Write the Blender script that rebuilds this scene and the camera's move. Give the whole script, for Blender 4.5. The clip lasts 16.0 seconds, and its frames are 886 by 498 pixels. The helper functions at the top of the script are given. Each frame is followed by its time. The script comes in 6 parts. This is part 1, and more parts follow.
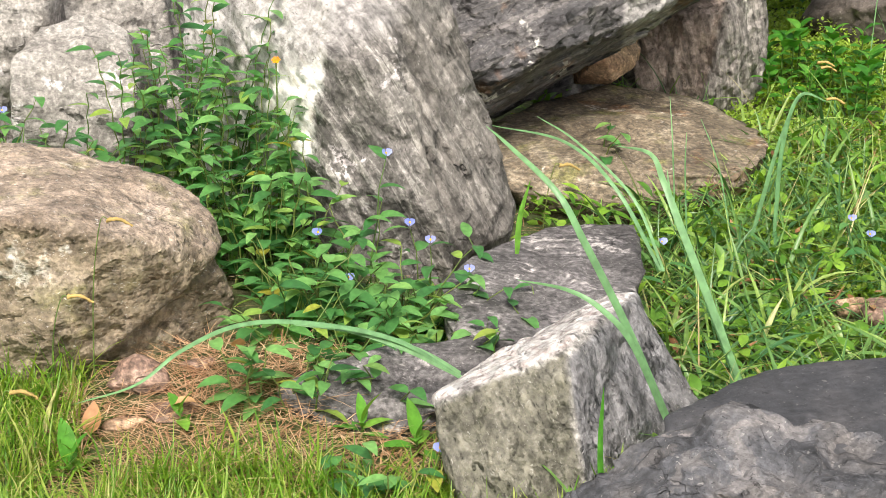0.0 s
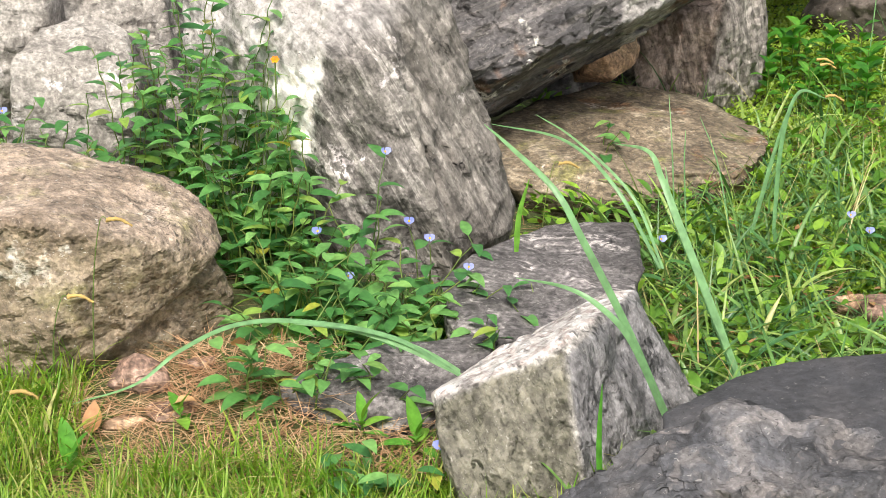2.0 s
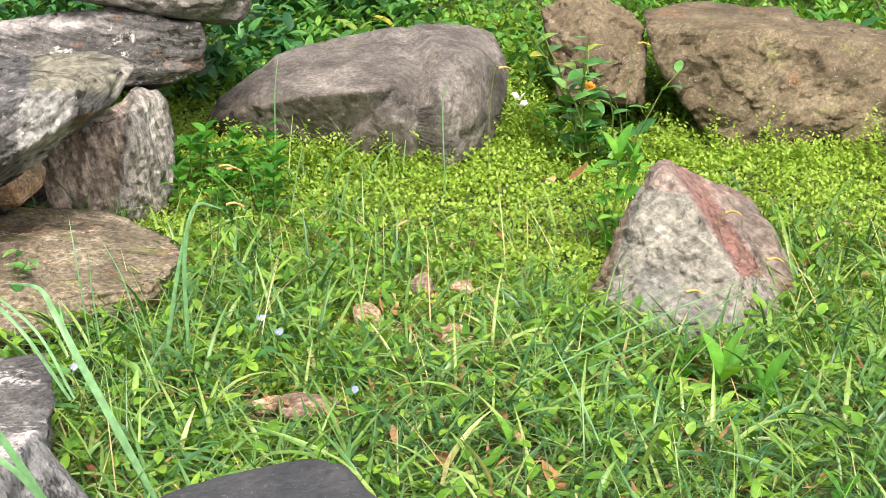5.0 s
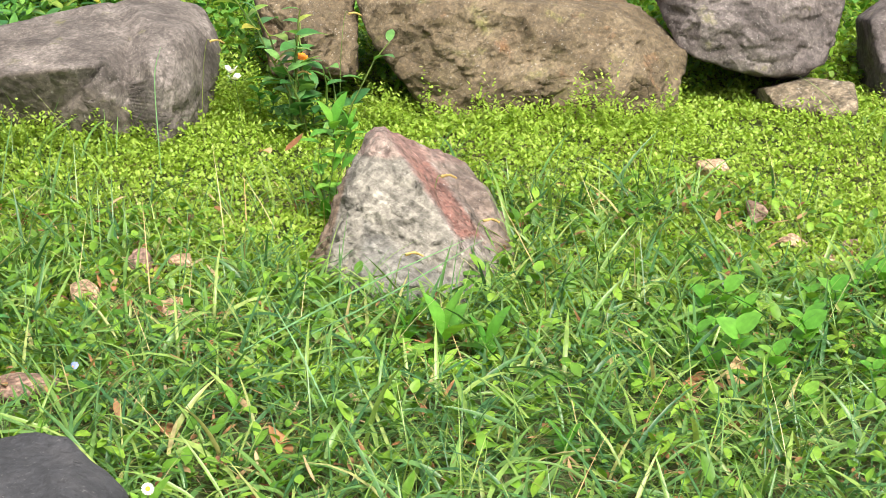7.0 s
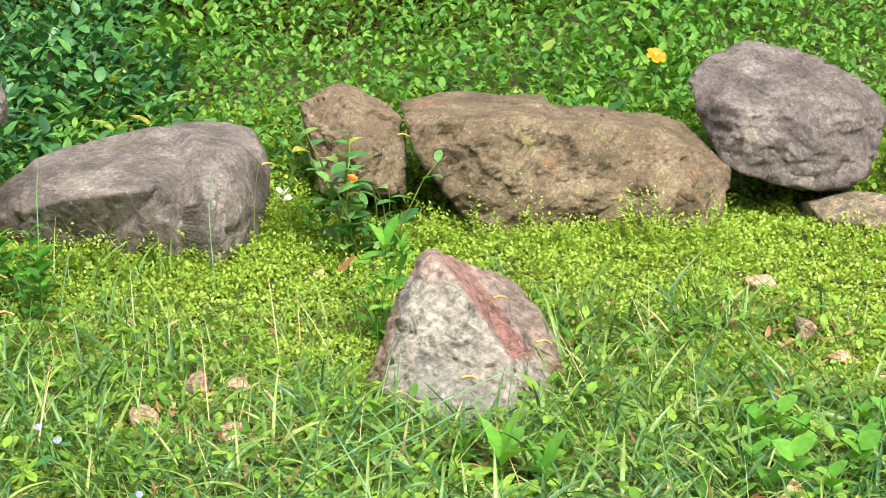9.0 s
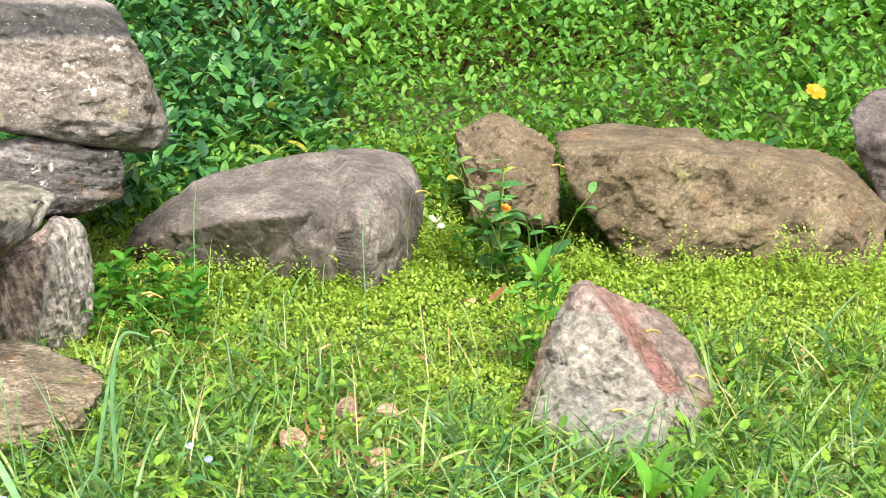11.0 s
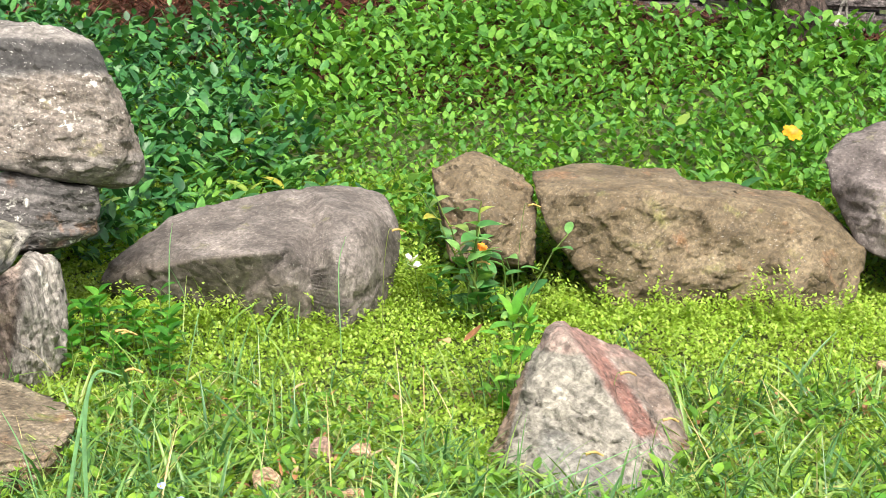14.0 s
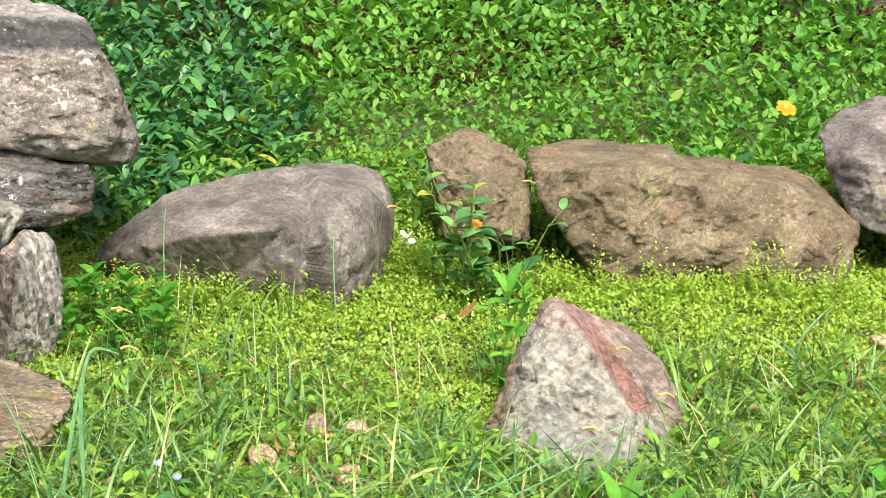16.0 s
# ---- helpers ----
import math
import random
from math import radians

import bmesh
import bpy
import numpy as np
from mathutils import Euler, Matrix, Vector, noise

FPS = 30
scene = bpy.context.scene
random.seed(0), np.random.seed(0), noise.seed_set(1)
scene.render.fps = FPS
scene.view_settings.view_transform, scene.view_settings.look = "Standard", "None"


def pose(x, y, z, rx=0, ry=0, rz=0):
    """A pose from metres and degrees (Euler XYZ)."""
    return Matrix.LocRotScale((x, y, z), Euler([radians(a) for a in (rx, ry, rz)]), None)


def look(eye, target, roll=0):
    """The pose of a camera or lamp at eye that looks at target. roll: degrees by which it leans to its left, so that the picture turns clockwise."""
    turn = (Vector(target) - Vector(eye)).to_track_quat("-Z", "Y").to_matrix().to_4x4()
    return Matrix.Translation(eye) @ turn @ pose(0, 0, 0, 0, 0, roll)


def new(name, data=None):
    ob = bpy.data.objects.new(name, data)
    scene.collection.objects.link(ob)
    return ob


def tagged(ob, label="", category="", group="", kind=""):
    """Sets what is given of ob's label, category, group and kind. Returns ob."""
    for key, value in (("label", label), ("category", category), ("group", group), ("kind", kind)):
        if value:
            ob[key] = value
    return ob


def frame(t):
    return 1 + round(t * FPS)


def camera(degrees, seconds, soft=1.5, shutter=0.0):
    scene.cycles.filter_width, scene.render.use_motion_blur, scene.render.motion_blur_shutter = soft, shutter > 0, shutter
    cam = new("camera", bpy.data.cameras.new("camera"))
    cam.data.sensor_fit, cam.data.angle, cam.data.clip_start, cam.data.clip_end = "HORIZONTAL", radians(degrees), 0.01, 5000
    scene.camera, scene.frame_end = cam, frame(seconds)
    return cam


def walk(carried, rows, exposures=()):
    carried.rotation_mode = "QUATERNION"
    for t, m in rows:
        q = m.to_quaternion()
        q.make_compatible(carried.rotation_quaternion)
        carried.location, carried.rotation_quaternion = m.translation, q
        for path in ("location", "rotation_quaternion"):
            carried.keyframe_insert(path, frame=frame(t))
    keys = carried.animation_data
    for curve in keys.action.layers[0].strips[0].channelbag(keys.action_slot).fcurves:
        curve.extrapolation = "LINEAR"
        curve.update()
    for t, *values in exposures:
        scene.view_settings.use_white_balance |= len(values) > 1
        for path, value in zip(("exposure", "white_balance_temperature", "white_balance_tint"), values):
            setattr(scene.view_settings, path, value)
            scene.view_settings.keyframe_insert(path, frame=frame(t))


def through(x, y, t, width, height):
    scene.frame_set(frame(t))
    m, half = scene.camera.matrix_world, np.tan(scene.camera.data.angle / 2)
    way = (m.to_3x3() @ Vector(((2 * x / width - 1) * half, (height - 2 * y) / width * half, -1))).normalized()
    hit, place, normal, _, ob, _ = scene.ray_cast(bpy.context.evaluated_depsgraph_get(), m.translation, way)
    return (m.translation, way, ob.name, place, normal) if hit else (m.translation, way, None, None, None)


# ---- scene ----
EXPOSURES = [(0.0, 0.95, 6900, 10), (2.0, 0.95, 6900, 10), (5.0, 1.24, 6900, 9), (8.0, 1.24, 6900, 9), (10.0, 1.42, 6900, 8), (12.5, 1.38, 6900, 8), (16.0, 1.38, 6900, 8)]  # seconds, stops, white point
cam = camera(26.73, 16.0, soft=0.8)

PATH = (  # seconds, eye, turn to the left, tilt up, lean
    (0.0, -0.072, 0.037, 1.280, 0.00, -19.35, 1.30),
    (0.5, -0.071, 0.035, 1.281, 0.08, -19.17, 1.27),
    (1.0, -0.070, 0.029, 1.283, 0.19, -19.16, 1.15),
    (1.5, -0.073, 0.030, 1.283, 0.20, -19.27, 1.07),
    (2.0, -0.065, 0.031, 1.281, 0.11, -19.38, 1.01),
    (2.5, -0.026, 0.033, 1.280, -1.16, -19.61, 0.90),
    (3.0, 0.007, 0.031, 1.287, -3.87, -19.88, 0.76),
    (3.5, 0.020, 0.022, 1.298, -6.93, -19.97, 0.48),
    (4.0, 0.034, 0.017, 1.305, -9.67, -19.65, 0.17),
    (4.5, 0.059, -0.003, 1.328, -13.06, -18.89, -0.16),
    (5.0, 0.069, -0.006, 1.361, -16.56, -16.79, -0.51),
    (5.2, 0.068, -0.001, 1.360, -17.83, -15.86, -0.59),
    (7.3, 0.068, -0.022, 1.320, -25.98, -17.37, -0.23),
    (7.5, 0.069, -0.029, 1.323, -26.15, -17.37, -0.35),
    (8.0, 0.068, -0.032, 1.341, -26.38, -17.21, -0.52),
    (8.5, 0.056, -0.030, 1.372, -26.08, -16.22, -0.75),
    (9.0, 0.011, -0.029, 1.391, -24.51, -14.26, -1.04),
    (9.5, -0.013, -0.029, 1.379, -22.02, -13.52, -0.98),
    (10.0, 0.004, -0.022, 1.378, -20.60, -13.66, -0.78),
    (12.3, -0.010, -0.013, 1.406, -19.63, -12.57, -0.63),
    (12.5, -0.012, -0.016, 1.411, -19.69, -12.63, -0.46),
    (13.0, -0.002, -0.013, 1.409, -19.85, -12.53, -0.08),
    (13.5, 0.005, -0.009, 1.398, -20.29, -12.21, 0.13),
    (14.0, 0.010, -0.008, 1.397, -20.58, -12.19, 0.05),
    (14.5, 0.021, -0.004, 1.409, -20.61, -12.49, -0.19),
    (15.0, 0.010, -0.008, 1.397, -20.81, -12.48, -0.01),
    (15.5, 0.009, -0.009, 1.394, -20.88, -12.64, -0.07),
    (16.0, 0.004, -0.009, 1.395, -20.81, -12.88, -0.14),
)
walk(cam, [(t, pose(x, y, z, 90 + up, 0, left) @ pose(0, 0, 0, 0, 0, lean)) for t, x, y, z, left, up, lean in PATH], EXPOSURES)

# ---- light ----
world = bpy.data.worlds.new("sky")
scene.world = world
world.use_nodes = True
wn, wl = world.node_tree.nodes, world.node_tree.links
sky = wn.new("ShaderNodeTexSky")
sky.sky_type, sky.sun_disc = "NISHITA", False
sky.sun_elevation, sky.sun_rotation = radians(51), radians(-175)
sky.air_density, sky.dust_density, sky.ozone_density = 1.0, 4.0, 1.0
veil = wn.new("ShaderNodeHueSaturation")
veil.inputs["Saturation"].default_value = 0.25
wl.new(sky.outputs[0], veil.inputs["Color"])
wl.new(veil.outputs[0], wn["Background"].inputs["Color"])
wn["Background"].inputs["Strength"].default_value = 0.11

sun = new("sun", bpy.data.lights.new("sun", "SUN"))
sun.data.energy, sun.data.angle, sun.data.color = 2.4, radians(18), (1.0, 0.96, 0.9)
sun.matrix_world = look((0.4, -0.4, 4.7), (0.7, 3.4, 0))

# ---- materials ----
def shader(name):
    m = bpy.data.materials.new(name)
    m.use_nodes = True
    nt = m.node_tree
    return m, nt, nt.nodes["Principled BSDF"]


def node(nt, kind, **kw):
    n = nt.nodes.new(kind)
    for k, v in kw.items():
        n.inputs[k.replace("_", " ")].default_value = v
    return n


def ramp(nt, src, stops):
    n = nt.nodes.new("ShaderNodeValToRGB")
    e = n.color_ramp.elements
    while len(e) < len(stops):
        e.new(0.5)
    for el, (at, c) in zip(e, stops):
        el.position, el.color = at, ((c, c, c, 1) if isinstance(c, (int, float)) else (*c, 1))
    nt.links.new(src, n.inputs[0])
    return n.outputs[0]


def mixed(nt, how, fac, a, b):
    n = nt.nodes.new("ShaderNodeMix")
    n.data_type, n.blend_type = "RGBA", how
    for sock, v in ((n.inputs[0], fac), (n.inputs[6], a), (n.inputs[7], b)):
        if isinstance(v, (int, float)):
            sock.default_value = v
        elif isinstance(v, tuple):
            sock.default_value = (*v, 1)
        else:
            nt.links.new(v, sock)
    return n.outputs[2]


def node_noise(nt, src, scale):
    n = node(nt, "ShaderNodeTexNoise", Scale=scale, Detail=5.0)
    nt.links.new(src, n.inputs["Vector"])
    return n


def stone(name, dark, mid, light, crust=(0.62, 0.6, 0.55), crusted=0.3, tilt=(0, 0, 0), grain=6.0, streak=0.5, moss=0.0, rust=0.0, rough=0.85, speck=0.3, grit=0.55, plates=0.4, thread=22, knap=17.0, knock=0.6, relief=0.7, crackle=4.5, zones=()):
    """Weathered rock: cloudy tone, streaks along its layers, pale crust, specks, moss and iron stains.
    zones: parts of the rock in another tone, for other minerals and for light and shade put into the colour: the planes
    (direction, offset) that bound them, how soft the border is, the colour, and how fully they cover."""
    m, nt, bsdf = shader(name)
    co = nt.nodes.new("ShaderNodeTexCoord").outputs["Object"]
    turn = nt.nodes.new("ShaderNodeMapping")
    turn.inputs["Rotation"].default_value = [radians(a) for a in tilt]
    turn.vector_type = "TEXTURE"
    turn.inputs["Scale"].default_value = (1, 1, 1 / grain)
    nt.links.new(co, turn.inputs[0])

    long = nt.nodes.new("ShaderNodeMapping")
    long.vector_type = "TEXTURE"
    long.inputs["Rotation"].default_value = [radians(a) for a in tilt]
    long.inputs["Scale"].default_value = (1, 1, 0.5)
    nt.links.new(co, long.inputs[0])

    def nz(scale, detail=6, src=co, roughness=0.6, distort=0.0):
        n = node(nt, "ShaderNodeTexNoise", Scale=scale, Detail=detail, Roughness=roughness, Distortion=distort)
        nt.links.new(src, n.inputs["Vector"])
        return n.outputs["Fac"]

    thread, grit = 0.45 * thread, 0.6 * grit
    cloud, layer, fine = nz(8, 6, roughness=0.62), nz(thread, 5, turn.outputs[0], 0.68, 0.4), nz(130, 1.5, roughness=0.6)
    col = ramp(nt, cloud, [(0.34, dark), (0.5, mid), (0.68, light)])
    bands = ramp(nt, layer, [(0.4, dark), (0.46, mid), (0.54, mid), (0.59, light)])
    col = mixed(nt, "MIX", streak, col, bands)
    bent = mixed(nt, "LINEAR_LIGHT", 0.06, turn.outputs[0], node_noise(nt, co, 14).outputs["Color"])
    cells = node(nt, "ShaderNodeTexVoronoi", Scale=8.0)
    nt.links.new(bent, cells.inputs["Vector"])
    bw = nt.nodes.new("ShaderNodeRGBToBW")
    nt.links.new(cells.outputs["Color"], bw.inputs[0])
    col = mixed(nt, "OVERLAY", 0.6 * plates, col, ramp(nt, bw.outputs[0], [(0.2, 0.2), (0.8, 0.8)]))
    patch = mixed(nt, "MULTIPLY", 1.0, ramp(nt, nz(7, 5, roughness=0.65), [(0.63 - 0.22 * crusted, 0), (0.68 - 0.2 * crusted, 1)]), ramp(nt, nz(48, 3, roughness=0.65), [(0.47, 0.0), (0.52, 1)]))
    col = mixed(nt, "MIX", patch, col, crust)
    if rust:
        col = mixed(nt, "MIX", ramp(nt, nz(6.3, 4, roughness=0.65), [(0.62 - 0.2 * rust, 0), (0.74 - 0.2 * rust, 0.75)]), col, (0.24, 0.12, 0.06))
    if moss:
        col = mixed(nt, "MIX", ramp(nt, nz(8.7, 5, roughness=0.68), [(0.64 - 0.2 * moss, 0), (0.76 - 0.2 * moss, 0.8)]), col, (0.16, 0.155, 0.05))
    flecks = nz(46, 4, roughness=0.68)
    col = mixed(nt, "OVERLAY", grit, col, ramp(nt, flecks, [(0.38, 0.08), (0.5, 0.5), (0.62, 0.92)]))
    col = mixed(nt, "OVERLAY", 0.1 + 0.7 * grit, col, ramp(nt, fine, [(0.36, 0.1), (0.64, 0.9)]))
    flakes = nz(95, 2.5, roughness=0.55)
    col = mixed(nt, "OVERLAY", 0.2 + 0.6 * grit, col, ramp(nt, flakes, [(0.41, 0.14), (0.43, 0.48), (0.57, 0.52), (0.59, 0.86)]))
    split = node(nt, "ShaderNodeTexVoronoi", Scale=crackle)
    split.feature = "DISTANCE_TO_EDGE"
    nt.links.new(mixed(nt, "LINEAR_LIGHT", 0.16, long.outputs[0], node_noise(nt, co, 6).outputs["Color"]), split.inputs["Vector"])
    fissure = mixed(nt, "MULTIPLY", 1.0, ramp(nt, split.outputs["Distance"], [(0.002, 1), (0.012, 0)]), ramp(nt, nz(0.75 * crackle, 4), [(0.54, 0), (0.6, 0.7)]))
    col = mixed(nt, "MIX", fissure, col, tuple(0.5 * c for c in dark))
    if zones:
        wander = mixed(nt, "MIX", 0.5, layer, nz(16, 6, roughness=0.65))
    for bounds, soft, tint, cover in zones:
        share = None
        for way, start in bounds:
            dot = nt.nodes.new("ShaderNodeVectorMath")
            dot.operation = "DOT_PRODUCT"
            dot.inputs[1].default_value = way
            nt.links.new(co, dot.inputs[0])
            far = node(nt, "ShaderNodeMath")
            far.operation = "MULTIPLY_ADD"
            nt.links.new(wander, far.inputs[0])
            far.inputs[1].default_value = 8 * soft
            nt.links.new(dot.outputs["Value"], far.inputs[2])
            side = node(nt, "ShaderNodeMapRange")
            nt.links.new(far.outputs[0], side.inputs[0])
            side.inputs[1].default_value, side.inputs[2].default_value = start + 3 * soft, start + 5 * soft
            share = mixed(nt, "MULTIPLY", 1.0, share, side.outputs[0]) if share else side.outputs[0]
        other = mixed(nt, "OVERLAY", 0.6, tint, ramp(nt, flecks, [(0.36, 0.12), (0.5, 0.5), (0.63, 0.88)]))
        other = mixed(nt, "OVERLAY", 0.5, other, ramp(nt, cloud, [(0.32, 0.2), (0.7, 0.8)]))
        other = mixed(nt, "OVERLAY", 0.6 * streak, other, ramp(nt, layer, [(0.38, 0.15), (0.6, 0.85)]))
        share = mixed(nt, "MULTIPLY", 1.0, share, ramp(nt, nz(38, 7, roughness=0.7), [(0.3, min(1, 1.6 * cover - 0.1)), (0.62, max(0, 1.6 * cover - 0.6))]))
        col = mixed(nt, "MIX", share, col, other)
    chaff = nz(125, 2, long.outputs[0], 0.5, 1.0)
    for stops, tint, share in (([(0.68, 0), (0.7, 1)], (0.62, 0.6, 0.57), speck), ([(0.3, 1), (0.32, 0)], tuple(0.4 * c for c in dark), 0.7)):
        dots = ramp(nt, chaff, stops)
        col = mixed(nt, "MIX", mixed(nt, "MULTIPLY", 1.0, dots, (share, share, share)), col, tint)
    nt.links.new(col, bsdf.inputs["Base Color"])
    nt.links.new(ramp(nt, fine, [(0.3, rough - 0.12), (0.7, min(1.0, rough + 0.08))]), bsdf.inputs["Roughness"])
    up = None
    crooked = mixed(nt, "LINEAR_LIGHT", 0.04, long.outputs[0], node_noise(nt, co, 12).outputs["Color"])
    for size, steep in ((knap, 0.9 * knock), (2.8 * knap, 0.7 * knock)):  # flat fracture faces, large and small
        v = node(nt, "ShaderNodeTexVoronoi", Scale=size)
        nt.links.new(crooked, v.inputs["Vector"])
        gap, slope, rise = (nt.nodes.new("ShaderNodeVectorMath") for _ in range(3))
        gap.operation, slope.operation, rise.operation = "SUBTRACT", "SUBTRACT", "DOT_PRODUCT"
        nt.links.new(crooked, gap.inputs[0])
        nt.links.new(v.outputs["Position"], gap.inputs[1])
        nt.links.new(v.outputs["Color"], slope.inputs[0])
        slope.inputs[1].default_value = (0.5, 0.5, 0.5)
        nt.links.new(gap.outputs[0], rise.inputs[0])
        nt.links.new(slope.outputs[0], rise.inputs[1])
        b = node(nt, "ShaderNodeBump", Strength=1.0, Distance=steep)
        nt.links.new(rise.outputs["Value"], b.inputs["Height"])
        if up:
            nt.links.new(up, b.inputs["Normal"])
        up = b.outputs[0]
    for height, depth in ((layer, 0.004 * relief), (flecks, 0.006 * relief), (fine, 0.0025 * relief), (fissure, -0.006)):
        b = node(nt, "ShaderNodeBump", Strength=0.8, Distance=abs(depth))
        b.invert = depth < 0
        nt.links.new(height, b.inputs["Height"])
        nt.links.new(up, b.inputs["Normal"])
        up = b.outputs[0]
    nt.links.new(up, bsdf.inputs["Normal"])
    return m


# Zones: mossy front painted darker and top lighter, as daylight falls.
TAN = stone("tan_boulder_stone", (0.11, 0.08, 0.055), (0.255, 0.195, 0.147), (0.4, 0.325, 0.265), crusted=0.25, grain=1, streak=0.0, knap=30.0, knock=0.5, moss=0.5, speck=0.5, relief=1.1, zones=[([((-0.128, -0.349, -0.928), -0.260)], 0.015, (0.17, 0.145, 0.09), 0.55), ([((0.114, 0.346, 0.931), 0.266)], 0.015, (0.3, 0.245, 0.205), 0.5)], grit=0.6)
# First zone: white stone, whitened further in colour for the daylight it faces.
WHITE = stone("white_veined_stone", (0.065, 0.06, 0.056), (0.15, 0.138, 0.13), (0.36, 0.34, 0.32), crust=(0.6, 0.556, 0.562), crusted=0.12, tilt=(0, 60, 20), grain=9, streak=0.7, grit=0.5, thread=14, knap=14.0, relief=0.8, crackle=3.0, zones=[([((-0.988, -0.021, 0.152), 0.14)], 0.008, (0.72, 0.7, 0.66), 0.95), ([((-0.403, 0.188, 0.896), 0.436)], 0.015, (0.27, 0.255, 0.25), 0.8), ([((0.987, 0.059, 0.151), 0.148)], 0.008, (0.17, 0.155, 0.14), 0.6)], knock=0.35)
PALE = stone("pale_stone", (0.13, 0.118, 0.11), (0.25, 0.233, 0.216), (0.4, 0.38, 0.36), crust=(0.62, 0.585, 0.594), crusted=0.25, streak=0.25, grit=0.4, knock=0.4, knap=10.0)
DARK = stone("dark_layered_stone", (0.0295, 0.0287, 0.0313), (0.0825, 0.078, 0.0814), (0.176, 0.161, 0.156), crusted=0.15, tilt=(10, -18, 0), grain=18, streak=0.6, rust=0.12, grit=0.35, knock=0.8, zones=[([((0.998, -0.068, 0.001), 0.067), ((0.068, 0.197, 0.978), 0.484)], 0.006, (0.168, 0.156, 0.120), 0.9), ([((-0.067, -0.195, -0.978), -0.490), ((-0.970, 0.131, 0.206), -0.059), ((0.998, -0.055, 0.023), 0.045)], 0.008, (0.300, 0.288, 0.276), 0.7), ([((0.978, -0.144, -0.154), 0.183)], 0.005, (0.252, 0.234, 0.216), 0.7)], thread=10, knap=10.0)
WEDGE = stone("dark_rock_with_pale_top", (0.03, 0.028, 0.028), (0.078, 0.071, 0.07), (0.16, 0.144, 0.14), crusted=0.2, tilt=(6, 10, 0), grain=16, streak=0.6, rust=0.15, zones=[([((-0.080, 0.176, 0.981), 0.532), ((-0.924, 0.162, 0.346), 0.214)], 0.01, (0.300, 0.273, 0.270), 0.9)], thread=10, grit=0.35)
BROWN = stone("brown_slab_stone", (0.07, 0.053, 0.035), (0.17, 0.135, 0.095), (0.29, 0.245, 0.185), crusted=0.0, tilt=(4, 4, 0), grain=18, streak=0.7, moss=0.5, rust=0.15, thread=9, knock=0.4)
CRUST = stone("crusted_grey_stone", (0.0558, 0.0517, 0.0532), (0.111, 0.104, 0.106), (0.201, 0.184, 0.19), crust=(0.36, 0.335, 0.33), crusted=0.45, streak=0.5)
# Zones put face shading into colour: bright top, dimmer right, dark greenish left.
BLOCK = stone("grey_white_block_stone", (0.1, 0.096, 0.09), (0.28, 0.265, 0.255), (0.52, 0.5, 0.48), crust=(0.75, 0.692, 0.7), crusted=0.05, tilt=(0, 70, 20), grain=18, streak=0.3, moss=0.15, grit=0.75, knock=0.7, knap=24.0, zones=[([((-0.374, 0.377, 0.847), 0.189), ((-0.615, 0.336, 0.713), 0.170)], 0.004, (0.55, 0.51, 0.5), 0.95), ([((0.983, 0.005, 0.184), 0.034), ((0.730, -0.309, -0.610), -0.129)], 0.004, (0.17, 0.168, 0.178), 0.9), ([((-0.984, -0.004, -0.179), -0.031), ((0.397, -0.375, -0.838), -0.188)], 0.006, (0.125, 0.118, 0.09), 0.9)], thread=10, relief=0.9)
BLACK = stone("black_slate", (0.021, 0.022, 0.026), (0.037, 0.038, 0.044), (0.06, 0.058, 0.063), crust=(0.3, 0.273, 0.286), crusted=-0.5, tilt=(20, 8, 0), grain=2, streak=0.2, rust=0.0, rough=0.7, speck=0.12, knock=0.1, relief=0.4, plates=0.0, grit=0.2)
# Zone: shade of the undercut lower left face, put into the colour.
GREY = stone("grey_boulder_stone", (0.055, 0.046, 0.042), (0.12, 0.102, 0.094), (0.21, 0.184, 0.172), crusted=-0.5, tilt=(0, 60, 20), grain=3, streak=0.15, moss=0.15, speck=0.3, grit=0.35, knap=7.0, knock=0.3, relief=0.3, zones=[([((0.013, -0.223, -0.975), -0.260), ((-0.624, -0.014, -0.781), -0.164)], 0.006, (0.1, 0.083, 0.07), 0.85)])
MAUVE = stone("mauve_brown_stone", (0.05, 0.04, 0.038), (0.1, 0.083, 0.08), (0.175, 0.15, 0.145), crusted=-0.5, tilt=(0, 60, 20), grain=3, streak=0.15, moss=0.1, speck=0.3, grit=0.35, knap=8.0, knock=0.35, relief=0.35)
OCHRE = stone("ochre_boulder_stone", (0.075, 0.054, 0.031), (0.12, 0.089, 0.054), (0.175, 0.135, 0.088), crusted=-0.5, tilt=(8, -25, 0), grain=3, streak=0.12, moss=0.2, rust=0.15, knap=10.0, knock=0.5, relief=0.35, grit=0.35, speck=0.35, plates=0.2)
